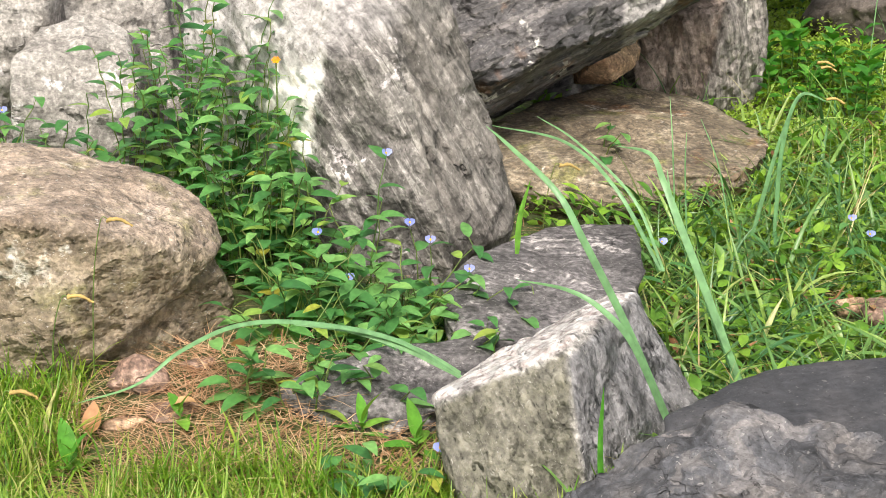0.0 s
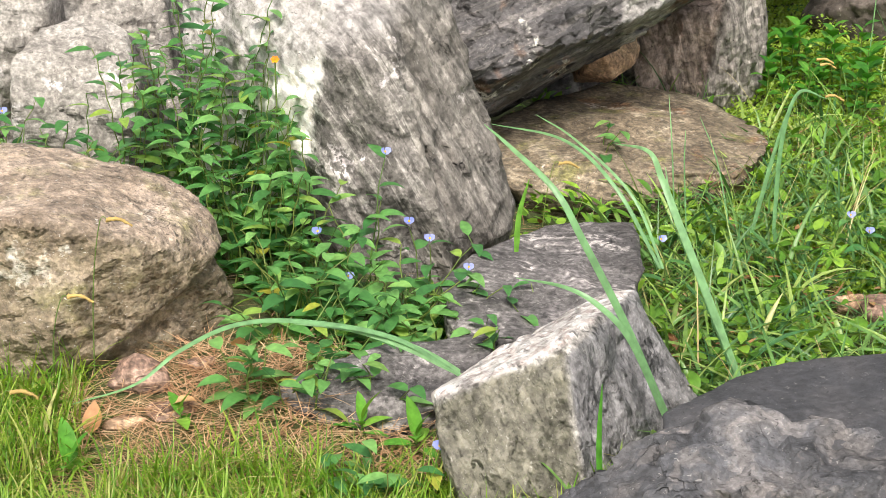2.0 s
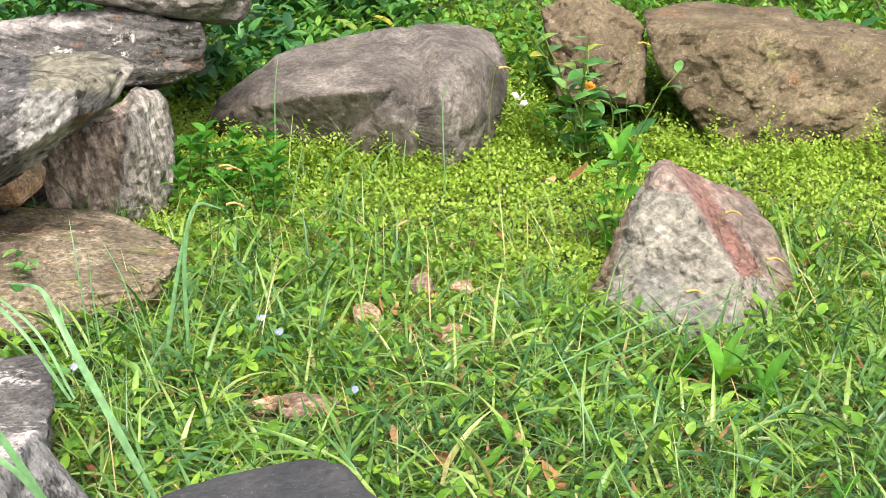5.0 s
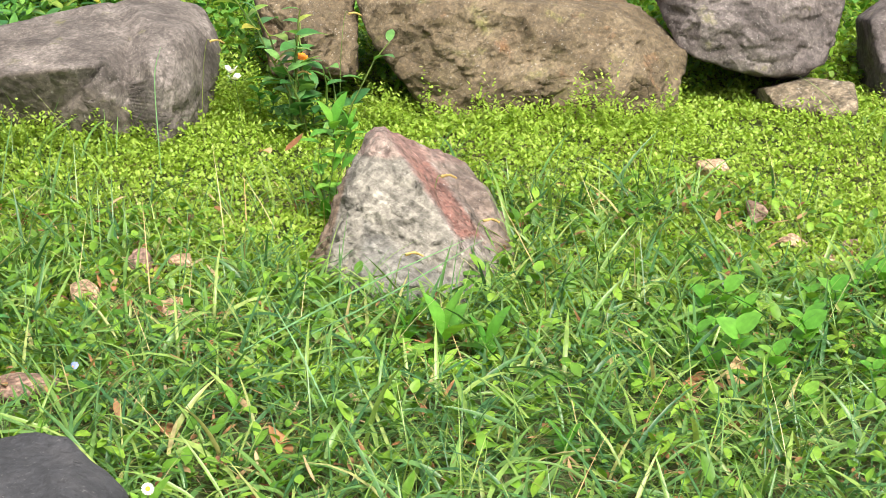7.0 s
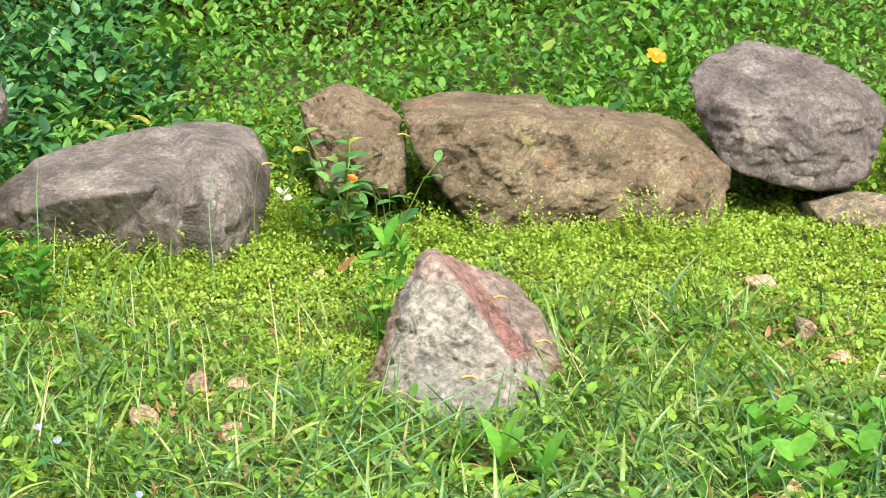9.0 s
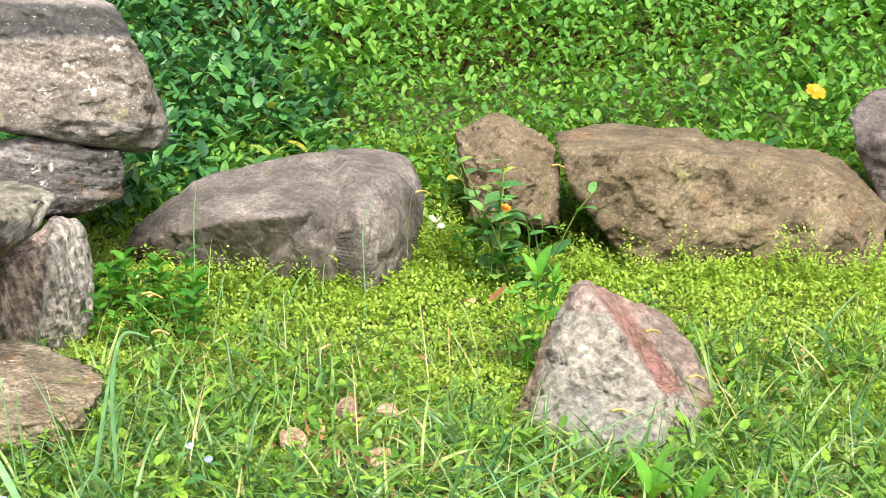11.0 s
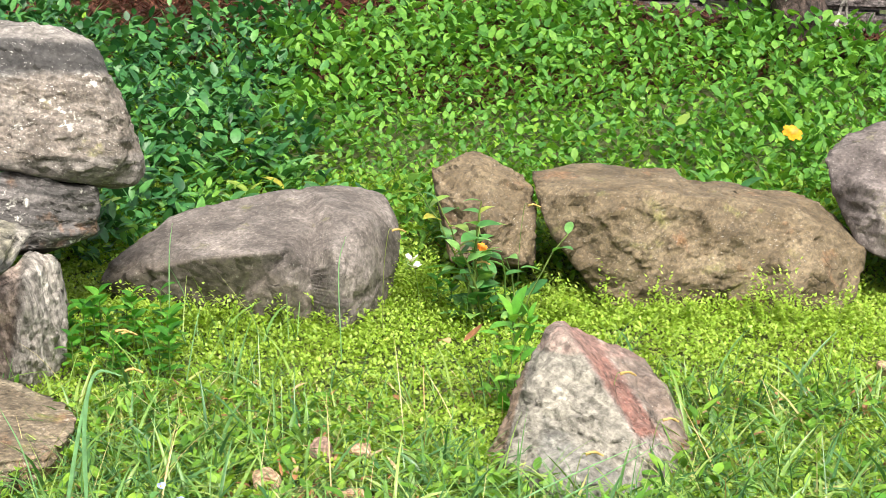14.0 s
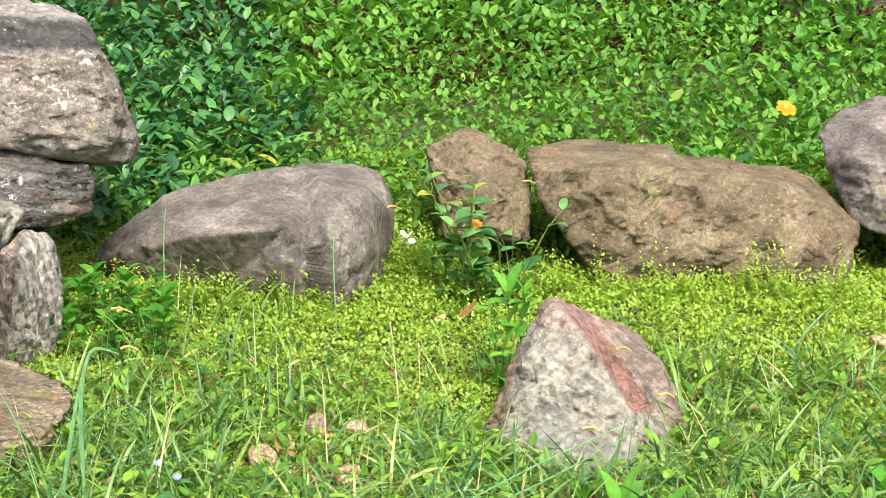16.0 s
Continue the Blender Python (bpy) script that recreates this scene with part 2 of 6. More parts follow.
RED = stone("red_grey_stone", (0.0992, 0.0665, 0.0591), (0.229, 0.2, 0.184), (0.29, 0.26, 0.245), crust=(0.5, 0.605, 0.583), crusted=0.05, tilt=(0, 48, 10), grain=10, streak=0.4, rust=0.15, relief=0.8, zones=[([((0.805, -0.215, 0.553), 0.178)], 0.01, (0.15, 0.11, 0.09), 0.75), ([((-0.824, 0.219, -0.523), -0.122), ((0.867, -0.431, -0.250), -0.195)], 0.004, (0.215, 0.2, 0.172), 0.95), ([((0.819, -0.216, 0.532), 0.130), ((-0.805, 0.215, -0.553), -0.178), ((0.183, 0.237, 0.954), 0.079)], 0.006, (0.17, 0.075, 0.06), 0.85), ([((0.181, 0.195, 0.964), 0.252)], 0.006, (0.240, 0.150, 0.132), 0.6), ([((-0.866, 0.431, 0.254), 0.197)], 0.003, (0.168, 0.116, 0.080), 0.9), ([((-0.614, 0.003, -0.789), -0.026), ((0.900, -0.419, -0.121), -0.124)], 0.008, (0.14, 0.14, 0.135), 0.6)], thread=14, grit=0.35, knock=0.4, knap=16.0)
COBBLE = stone("reddish_cobble_stone", (0.13, 0.075, 0.055), (0.24, 0.155, 0.12), (0.36, 0.26, 0.21), crusted=-0.5, streak=0.2, relief=0.5, knock=0.3, plates=0.1, speck=0.1)
PEBBLE = stone("tan_pebble_stone", (0.24, 0.14, 0.085), (0.4, 0.265, 0.175), (0.52, 0.385, 0.28), crusted=-0.5, streak=0.2, relief=0.4, knock=0.3, plates=0.1, speck=0.1)


def soil_material():
    m, nt, bsdf = shader("soil")
    co = nt.nodes.new("ShaderNodeTexCoord").outputs["Object"]
    a = node(nt, "ShaderNodeTexNoise", Scale=3.0, Detail=8.0, Roughness=0.7)
    b = node(nt, "ShaderNodeTexNoise", Scale=70.0, Detail=5.0, Roughness=0.7)
    for n in (a, b):
        nt.links.new(co, n.inputs["Vector"])
    col = ramp(nt, a.outputs["Fac"], [(0.3, (0.05, 0.075, 0.02)), (0.5, (0.085, 0.11, 0.035)), (0.7, (0.13, 0.1, 0.05))])
    col = mixed(nt, "OVERLAY", 0.8, col, ramp(nt, b.outputs["Fac"], [(0.25, 0.15), (0.75, 0.85)]))
    nt.links.new(col, bsdf.inputs["Base Color"])
    bsdf.inputs["Roughness"].default_value = 0.95
    bump = node(nt, "ShaderNodeBump", Strength=0.9, Distance=0.015)
    nt.links.new(b.outputs["Fac"], bump.inputs["Height"])
    nt.links.new(bump.outputs[0], bsdf.inputs["Normal"])
    return m


SOIL = soil_material()


def foliage(name, stops, per="island", through=0.35, gloss=0.45):
    """Leaf: its green differs from leaf to leaf, light shines through it."""
    m, nt, bsdf = shader(name)
    if per == "island":
        pick = nt.nodes.new("ShaderNodeNewGeometry").outputs["Random Per Island"]
    else:
        pick = nt.nodes.new("ShaderNodeObjectInfo").outputs["Random"]
    co = nt.nodes.new("ShaderNodeTexCoord").outputs["Object"]
    n = node(nt, "ShaderNodeTexNoise", Scale=60.0, Detail=4.0)
    nt.links.new(co, n.inputs["Vector"])
    col = ramp(nt, pick, stops)
    col = mixed(nt, "OVERLAY", 0.45, col, ramp(nt, n.outputs["Fac"], [(0.3, 0.25), (0.7, 0.75)]))
    nt.links.new(col, bsdf.inputs["Base Color"])
    bsdf.inputs["Roughness"].default_value = gloss
    bsdf.inputs["Specular IOR Level"].default_value = 0.4
    tr = nt.nodes.new("ShaderNodeBsdfTranslucent")
    nt.links.new(mixed(nt, "MULTIPLY", 1.0, col, (1.25, 1.2, 0.6)), tr.inputs["Color"])
    mx = nt.nodes.new("ShaderNodeMixShader")
    mx.inputs[0].default_value = through
    nt.links.new(bsdf.outputs[0], mx.inputs[1])
    nt.links.new(tr.outputs[0], mx.inputs[2])
    nt.links.new(mx.outputs[0], nt.nodes["Material Output"].inputs["Surface"])
    return m


LAWN = foliage("lawn_grass", [(0.0, (0.0774, 0.206, 0.0126)), (0.45, (0.163, 0.309, 0.0263)), (0.8, (0.275, 0.391, 0.0525)), (0.95, (0.43, 0.433, 0.168))])
GRASS = foliage("meadow_grass", [(0.0, (0.042, 0.135, 0.05)), (0.35, (0.1, 0.225, 0.068)), (0.65, (0.165, 0.305, 0.078)), (0.85, (0.25, 0.38, 0.09)), (0.96, (0.32, 0.42, 0.13)), (1.0, (0.44, 0.38, 0.18))], gloss=0.33)
MAT = foliage("groundcover_leaf", [(0.0, (0.2, 0.34, 0.035)), (0.5, (0.28, 0.425, 0.055)), (0.8, (0.35, 0.48, 0.085)), (1.0, (0.4, 0.54, 0.12))], through=0.4)
WEED = foliage("weed_leaf", [(0.0, (0.06, 0.17, 0.018)), (0.5, (0.13, 0.285, 0.03)), (0.9, (0.24, 0.42, 0.05))])
CLUMP = foliage("clump_leaf", [(0.0, (0.035, 0.17, 0.018)), (0.6, (0.07, 0.25, 0.03)), (1.0, (0.12, 0.34, 0.04))], "object")
BANK = foliage("bank_leaf", [(0.0, (0.045, 0.165, 0.026)), (0.45, (0.085, 0.245, 0.032)), (0.8, (0.125, 0.3, 0.038)), (1.0, (0.16, 0.34, 0.05))], gloss=0.6)
# Blue-green leaf, with the shade on the left bank put into its colour.
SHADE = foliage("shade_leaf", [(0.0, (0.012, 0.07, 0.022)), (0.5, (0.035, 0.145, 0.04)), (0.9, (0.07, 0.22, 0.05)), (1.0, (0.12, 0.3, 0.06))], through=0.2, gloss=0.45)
DAY = foliage("dayflower_leaf", [(0.0, (0.04, 0.15, 0.045)), (0.45, (0.09, 0.26, 0.07)), (0.85, (0.19, 0.4, 0.12)), (0.97, (0.26, 0.38, 0.07)), (1.0, (0.42, 0.38, 0.06))], "object", gloss=0.35)
BROAD = foliage("broad_leaf", [(0.0, (0.0774, 0.278, 0.0315)), (0.6, (0.146, 0.381, 0.0525)), (1.0, (0.224, 0.433, 0.063))], "object")
SEDGE = foliage("sedge_blade", [(0.0, (0.163, 0.35, 0.158)), (1.0, (0.232, 0.433, 0.21))], "object", gloss=0.35)
STEM = foliage("green_stem", [(0.0, (0.08, 0.16, 0.03)), (1.0, (0.16, 0.2, 0.05))], "object", through=0.1)
STRAW = foliage("pine_straw", [(0.0, (0.26, 0.13, 0.07)), (0.5, (0.5, 0.3, 0.17)), (1.0, (0.68, 0.5, 0.33))], through=0.1, gloss=0.6)
SEED_DRY = foliage("dry_blade", [(0.0, (0.42, 0.36, 0.16)), (0.6, (0.55, 0.5, 0.28)), (1.0, (0.5, 0.3, 0.14))], through=0.2, gloss=0.6)
LITTER = foliage("dry_litter", [(0.0, (0.14, 0.06, 0.028)), (0.5, (0.3, 0.14, 0.06)), (0.8, (0.38, 0.22, 0.11)), (1.0, (0.45, 0.34, 0.2))], through=0.15, gloss=0.6)
MULCH = foliage("red_mulch", [(0.0, (0.035, 0.01, 0.007)), (0.5, (0.09, 0.027, 0.014)), (1.0, (0.17, 0.06, 0.03))], through=0.0, gloss=0.8)
DEAD = foliage("dead_leaf", [(0.0, (0.22, 0.09, 0.04)), (0.5, (0.4, 0.2, 0.09)), (1.0, (0.5, 0.32, 0.16))], "object", through=0.15, gloss=0.6)
SEED = foliage("dry_seed_head", [(0.0, (0.42, 0.3, 0.1)), (1.0, (0.5, 0.34, 0.12))], "object", through=0.1, gloss=0.7)
BLUE = foliage("blue_petal", [(0.0, (0.22, 0.28, 0.75)), (1.0, (0.36, 0.4, 0.85))], "object", through=0.25)
ORANGE = foliage("orange_petal", [(0.0, (0.8, 0.26, 0.01)), (1.0, (0.85, 0.36, 0.015))], "object", through=0.25)
YELLOW = foliage("yellow_centre", [(0.0, (0.7, 0.45, 0.02)), (1.0, (0.75, 0.5, 0.03))], "object", through=0.05)
PETAL = foliage("white_petal", [(0.0, (0.8, 0.8, 0.8)), (1.0, (0.85, 0.85, 0.82))], "object", through=0.2)
BARK = stone("dark_bark", (0.018, 0.0117, 0.0102), (0.042, 0.0263, 0.0223), (0.084, 0.0585, 0.0509), crusted=0.05, tilt=(0, 90, 0), grain=6, streak=0.8, speck=0.0)
WOOD = stone("weathered_timber", (0.035, 0.0292, 0.0297), (0.075, 0.0634, 0.0636), (0.14, 0.117, 0.117), crusted=0.1, tilt=(0, 0, 0), grain=8, streak=0.8, speck=0.0)
SLATE = stone("flaked_slate", (0.03, 0.032, 0.038), (0.07, 0.071, 0.08), (0.17, 0.155, 0.152), crust=(0.14, 0.128, 0.128), crusted=0.3, tilt=(35, 8, 0), grain=3, streak=0.4, rust=0.0, speck=0.25, knap=6.0, relief=0.4, knock=0.8, grit=0.3, crackle=7.0, plates=0.7)
# First zone: left side coloured lighter, to offset the overhanging slab's shadow.
UPRIGHT = stone("brown_grey_upright_stone", (0.055, 0.042, 0.035), (0.16, 0.13, 0.112), (0.36, 0.32, 0.295), crusted=0.3, tilt=(0, 78, 10), grain=18, streak=0.75, rust=0.3, grit=0.35, zones=[([((-0.975, 0.151, 0.164), 0.023)], 0.006, (0.38, 0.3, 0.26), 0.9), ([((0.975, -0.151, -0.164), -0.023)], 0.006, (0.228, 0.210, 0.195), 0.8)], thread=10, knock=0.6)
CAP = stone("layered_grey_tan_stone", (0.099, 0.0858, 0.0748), (0.135, 0.112, 0.097), (0.215, 0.19, 0.172), crusted=0.1, tilt=(6, 14, 0), grain=10, streak=0.5, rust=0.0, moss=0.15, knap=9.0, relief=0.5, zones=[([((0.019, 0.115, 0.993), 0.806)], 0.008, (0.204, 0.186, 0.177), 0.9), ([((0.019, 0.115, 0.993), 0.809), ((-0.102, -0.085, -0.991), -0.894)], 0.008, (0.026, 0.025, 0.026), 0.9), ([((0.008, -0.163, -0.987), -0.580)], 0.006, (0.162, 0.144, 0.135), 0.85)], thread=14, grit=0.45, knock=0.5, speck=0.8)

# ---- shape tools ----
def perlin(p, seed=0):
    """Smooth noise, about -1 to 1, at rows of points."""
    i = np.floor(p).astype(np.int64)
    f = p - i
    w = f * f * f * (f * (f * 6 - 15) + 10)
    total = np.zeros(len(p))
    for c in range(8):
        o = np.array([c & 1, c >> 1 & 1, c >> 2])
        q = i + o
        h = (q[:, 0] * 374761393 + q[:, 1] * 668265263 + q[:, 2] * 2147483647 + seed * 144665) & 0xFFFFFFFF
        h = ((h ^ (h >> 13)) * 1274126177) & 0xFFFFFFFF
        h = (h ^ (h >> 16)) & 0xFFFFFFFF
        a, z = (h & 0xFFF) / 4096 * 2 * np.pi, (h >> 12 & 0xFFF) / 2048 - 1
        s = np.sqrt(1 - z * z)
        g = np.stack([s * np.cos(a), s * np.sin(a), z], 1)
        total += np.prod(np.where(o, w, 1 - w), 1) * (g * (f - o)).sum(1)
    return total * 1.5


def fractal(p, octaves=4, seed=0, gain=0.5):
    return sum(gain**k * perlin(p * 2**k + 17.3 * k, seed + k) for k in range(octaves))


def scoops(p, seed=0):
    """Squared distance to the nearest of scattered points: hollows with sharp ridges between them, as on broken stone."""
    i = np.floor(p).astype(np.int64)
    best = np.full(len(p), 9.0)
    for dx in (-1, 0, 1):
        for dy in (-1, 0, 1):
            for dz in (-1, 0, 1):
                q = i + [dx, dy, dz]
                h = (q[:, 0] * 374761393 + q[:, 1] * 668265263 + q[:, 2] * 2147483647 + seed * 144665) & 0xFFFFFFFF
                h = ((h ^ (h >> 13)) * 1274126177) & 0xFFFFFFFF
                h = (h ^ (h >> 16)) & 0xFFFFFFFF
                o = np.stack([h & 0x3FF, h >> 10 & 0x3FF, h >> 20 & 0x3FF], 1) / 1024
                best = np.minimum(best, ((q + o - p) ** 2).sum(1))
    return best


def shards(p, seed=0):
    """A slope of its own for each of the cells round scattered points: flat fracture faces that meet in small steps."""
    i = np.floor(p).astype(np.int64)
    best, out = np.full(len(p), 9.0), np.zeros(len(p))
    for dx in (-1, 0, 1):
        for dy in (-1, 0, 1):
            for dz in (-1, 0, 1):
                q = i + [dx, dy, dz]
                h = (q[:, 0] * 374761393 + q[:, 1] * 668265263 + q[:, 2] * 2147483647 + seed * 144665) & 0xFFFFFFFF
                h = ((h ^ (h >> 13)) * 1274126177) & 0xFFFFFFFF
                h = (h ^ (h >> 16)) & 0xFFFFFFFF
                o = np.stack([h & 0x3FF, h >> 10 & 0x3FF, h >> 20 & 0x3FF], 1) / 1024
                gap = p - q - o
                far = (gap**2).sum(1)
                slope = (np.stack([h >> 5 & 0xFF, h >> 13 & 0xFF, h >> 21 & 0xFF], 1) / 127.5 - 1) * 1.4
                value = (gap * slope).sum(1) + 0.35 * ((h >> 3 & 0xFF) / 127.5 - 1)
                out = np.where(far < best, value, out)
                best = np.minimum(best, far)
    return out


WALL_A, WALL_B = np.array((1.664, 9.446)), np.array((4.545, 6.819))  # the timber edging on top of the bank
AHEAD = np.array([0.36, 0.933])


def ground_z(x, y):
    """Height of the ground: nearly level in front, a bank rising behind the row of boulders."""
    x, y = np.asarray(x, float), np.asarray(y, float)
    s = AHEAD[0] * x + AHEAD[1] * y
    lift = 0.09 * np.clip((0.1 - x) / 0.4, 0, 1) * np.clip((y - 2.45) / 0.35, 0, 1)
    bank = 0.085 * np.clip((s - 4.2) / 0.8, 0, 1) + 0.2 * np.clip(s - 5.48, 0, 3.12) - 0.05 * np.clip(s - 9.0, 0, 60)
    bank = bank + 0.05 * np.clip((1.5 - x) / 0.5, 0, 1) * np.clip((s - 4.6) / 0.4, 0, 1) * np.clip((x - 0.5) / 0.3, 0, 1)
    flat = np.stack([x.ravel(), y.ravel(), 0 * x.ravel()], 1)
    rough = (0.03 * perlin(flat * 1.3, 5) + 0.012 * perlin(flat * 5, 6)).reshape(x.shape)
    return lift + bank + rough


def mesh_of(name, verts, faces, material, smooth=True):
    me = bpy.data.meshes.new(name)
    me.from_pydata(np.asarray(verts).tolist(), [], faces if isinstance(faces, list) else faces.tolist())
    me.materials.append(material)
    me.polygons.foreach_set("use_smooth", np.full(len(me.polygons), smooth))
    return me


def part(name, me, parent, label="", at=None):
    ob = new(name, me)
    ob.parent = parent
    if at is not None:
        ob.matrix_basis = at
    return tagged(ob, label)


def build_ground():
    near = np.linspace(-3, 9, 161)
    xs = np.concatenate([[-400, -90, -30, -12, -6], near, [14, 25, 60, 400]])
    ys = np.concatenate([[-400, -60, -15, -5], np.linspace(0, 12, 161), [16, 25, 60, 400]])
    gx, gy = np.meshgrid(xs, ys)
    gz = ground_z(gx, gy)
    n, m = gx.shape
    k = np.arange(n * m).reshape(n, m)
    faces = np.stack([k[:-1, :-1], k[:-1, 1:], k[1:, 1:], k[1:, :-1]], -1).reshape(-1, 4)
    ob = new("ground", mesh_of("ground", np.stack([gx, gy, gz], -1).reshape(-1, 3), faces, SOIL))
    tagged(ob, "dark crumbly soil with moss under grass and weeds", "ground", kind="structure")


build_ground()


def ico(level):
    bm = bmesh.new()
    bmesh.ops.create_icosphere(bm, subdivisions=level, radius=1)
    v = np.array([x.co[:] for x in bm.verts])
    f = np.array([[w.index for w in x.verts] for x in bm.faces])
    bm.free()
    return v, f


SPHERES = {n: ico(n) for n in (3, 4, 5, 6)}


CLEARINGS = []  # bare spots in the grass: x, y, radius
SOLIDS = []  # the hulls of the rocks, in which nothing grows


def rock_mesh(name, corners, back, material, foot=None, level=5, edge=50, lump=0.006, chip=0.013, facet=0.01, stretch=1.5, layers=0.003, tilt=(0, 0, 0), seed=1, cuts=(), dents=(), chips=6, flake=0.0035, crack=0.006, broken=0.0, shard=0.13, at=(0, 0)):
    """A worn, faceted rock. corners: its outline and front corners, from its base, or lists of these for lobes that meet in a crease; back: how far it reaches behind them;
    foot: the depth at which it stands in the soil; edge: how crisp its edges are; cuts: ledges, each a point, a normal and a depth;
    dents: hollows, each a point, a radius and a depth; broken, shard: height and width of its fracture faces."""
    lobes = corners if isinstance(corners[0], list) else [corners]
    clouds = []
    for c in lobes:
        c = np.array(c, float)
        behind = c + [back[0], back[1], 0]
        low = c[:, 2].min()
        behind[:, 2] = low + (behind[:, 2] - low) * 0.72
        fall = np.hypot(*back) * (1.3 - c[:, 2]) / np.hypot(c[:, 0] + at[0], c[:, 1] + at[1])
        behind[:, 2] = np.maximum(np.minimum(behind[:, 2], c[:, 2] - 1.2 * fall), low - 0.1)
        behind = behind.mean(0) + (behind - behind.mean(0)) * [0.9, 0.9, 1]
        cloud = [c, behind]
        if foot is not None:
            centre = np.concatenate(cloud).mean(0)
            sole = centre + (np.concatenate(cloud) - centre) * [0.74, 0.74, 0]
            sole[:, 2] = foot
            cloud.append(sole)
        clouds.append(np.concatenate(cloud))
    pts = np.concatenate(clouds)
    mid = (pts.min(0) + pts.max(0)) / 2
    v, f = SPHERES[level]
    toward = -mid - [*at, -1.2]
    v = v + 0.42 * toward / np.linalg.norm(toward)  # finer on the side of the path
    d = v * (pts.max(0) - pts.min(0))
    d /= np.linalg.norm(d, axis=1)[:, None]
    r = np.random.default_rng(seed)
    knocked = []
    for _ in range(chips):  # corners and edges knocked off
        n = r.normal(size=3)
        n /= np.linalg.norm(n)
        knocked.append((n, ((pts - mid) @ n).max() * r.uniform(0.95, 1.0)))
    reach = np.zeros(len(d))
    for cloud in clouds:
        bm = bmesh.new()
        for p in (*cloud, *(mid + [[0.02, 0, 0], [-0.02, 0, 0], [0, 0.02, 0], [0, -0.02, 0], [0, 0, 0.02], [0, 0, -0.02]] if len(clouds) > 1 else ())):
            bm.verts.new(p)
        bmesh.ops.convex_hull(bm, input=bm.verts)
        planes = []
        for face in bm.faces:
            n = np.array(face.normal)
            h = float(n @ (np.array(face.verts[0].co) - mid))
            if h < 0:
                n, h = -n, -h
            if face.calc_area() > 4e-6 and not any(n @ q > 0.998 and abs(h - g) < 0.004 for q, g in planes):
                planes.append((n, max(h, 0.01)))
        bm.free()
        SOLIDS.append((mid + [*at, 0], list(planes)))
        planes += knocked
        ratio = np.stack([np.clip(d @ n / h, 0, None) for n, h in planes])
        most = ratio.max(0)
        reach = np.maximum(reach, 1 / (most * ((ratio / most) ** edge).sum(0) ** (1 / edge)))
    p = mid + d * reach[:, None]
    o = np.array([seed * 3.1, seed * 1.7, seed * 0.9])
    turn = np.array(Euler([radians(a) for a in tilt]).to_matrix())
    q = p @ turn * [3, 3, 16] + o
    flat = p @ turn * [1, 1, stretch]
    warp = flat + 0.035 * np.stack([fractal(flat * 9 + o + 5 * k, 3, seed + 20 + k) for k in range(3)], 1)
    steps = fractal(flat * [5, 5, 6] + o, 4, seed + 5) * 3.2
    ledge = np.floor(steps) + np.clip((steps - np.floor(steps) - 0.82) / 0.18, 0, 1)
    seam = fractal(flat * 2.6 + o * 2, 4, seed + 13)
    some = np.clip(0.6 + 1.2 * fractal(p * 4 + o, 2, seed + 15), 0.1, 1.4)
    move = lump * fractal(p * 3.5 + o, 3, seed + 3) + flake * 0.6 * ledge
    broad = p @ turn * [1, 1, 0.6 * stretch + 0.4]
    broad = broad + 0.05 * np.stack([fractal(broad * 5 + o + 3 * k, 3, seed + 30 + k) for k in range(3)], 1)
    move += facet * (np.clip(scoops(broad / 0.2 + o, seed + 4), 0, 0.7) * 1.7 - 0.55)
    move += chip * some * (scoops(warp / 0.1 + o, seed) * 1.6 - 0.6 + 0.5 * scoops(warp / 0.042 + o, seed + 1)) + 0.22 * chip * scoops(warp / 0.018 + o, seed + 2)
    move += layers * np.tanh(3 * fractal(q, 3, seed + 7)) + 0.0016 * fractal(p * 60 + o, 3, seed + 9) - crack * np.exp(-((seam / 0.022) ** 2))
    if broken:
        bent = p @ turn * [1, 1, stretch] + 0.012 * np.stack([fractal(p * 14 + o + 4 * k, 2, seed + 40 + k) for k in range(3)], 1)
        move += broken * (shards(bent / shard + o, seed + 50) + 0.45 * shards(bent / (0.42 * shard) + o, seed + 51))
    for where, n, depth in cuts:
        n = np.array(n, float) / np.linalg.norm(n)
        side = (p - where) @ n + 0.012 * fractal(p * 8 + o, 2, seed + 11)
        move -= depth * (0.5 + 0.5 * np.tanh(side / 0.006))
    for where, size, depth in dents:
        gap = np.linalg.norm(p - where, axis=1) + 0.02 * fractal(p * 9 + o, 2, seed + 14)
        move -= depth * np.exp(-((gap / size) ** 2))
    p = p + d * move[:, None]
    return mesh_of(name, p, f, material)


def rock(name, at, corners, back, material, label, category="boulder", **kw):
    ob = new(name, rock_mesh(name, corners, back, material, at=at, **kw))
    ob.location = (*at, 0)
    return tagged(ob, label, category)


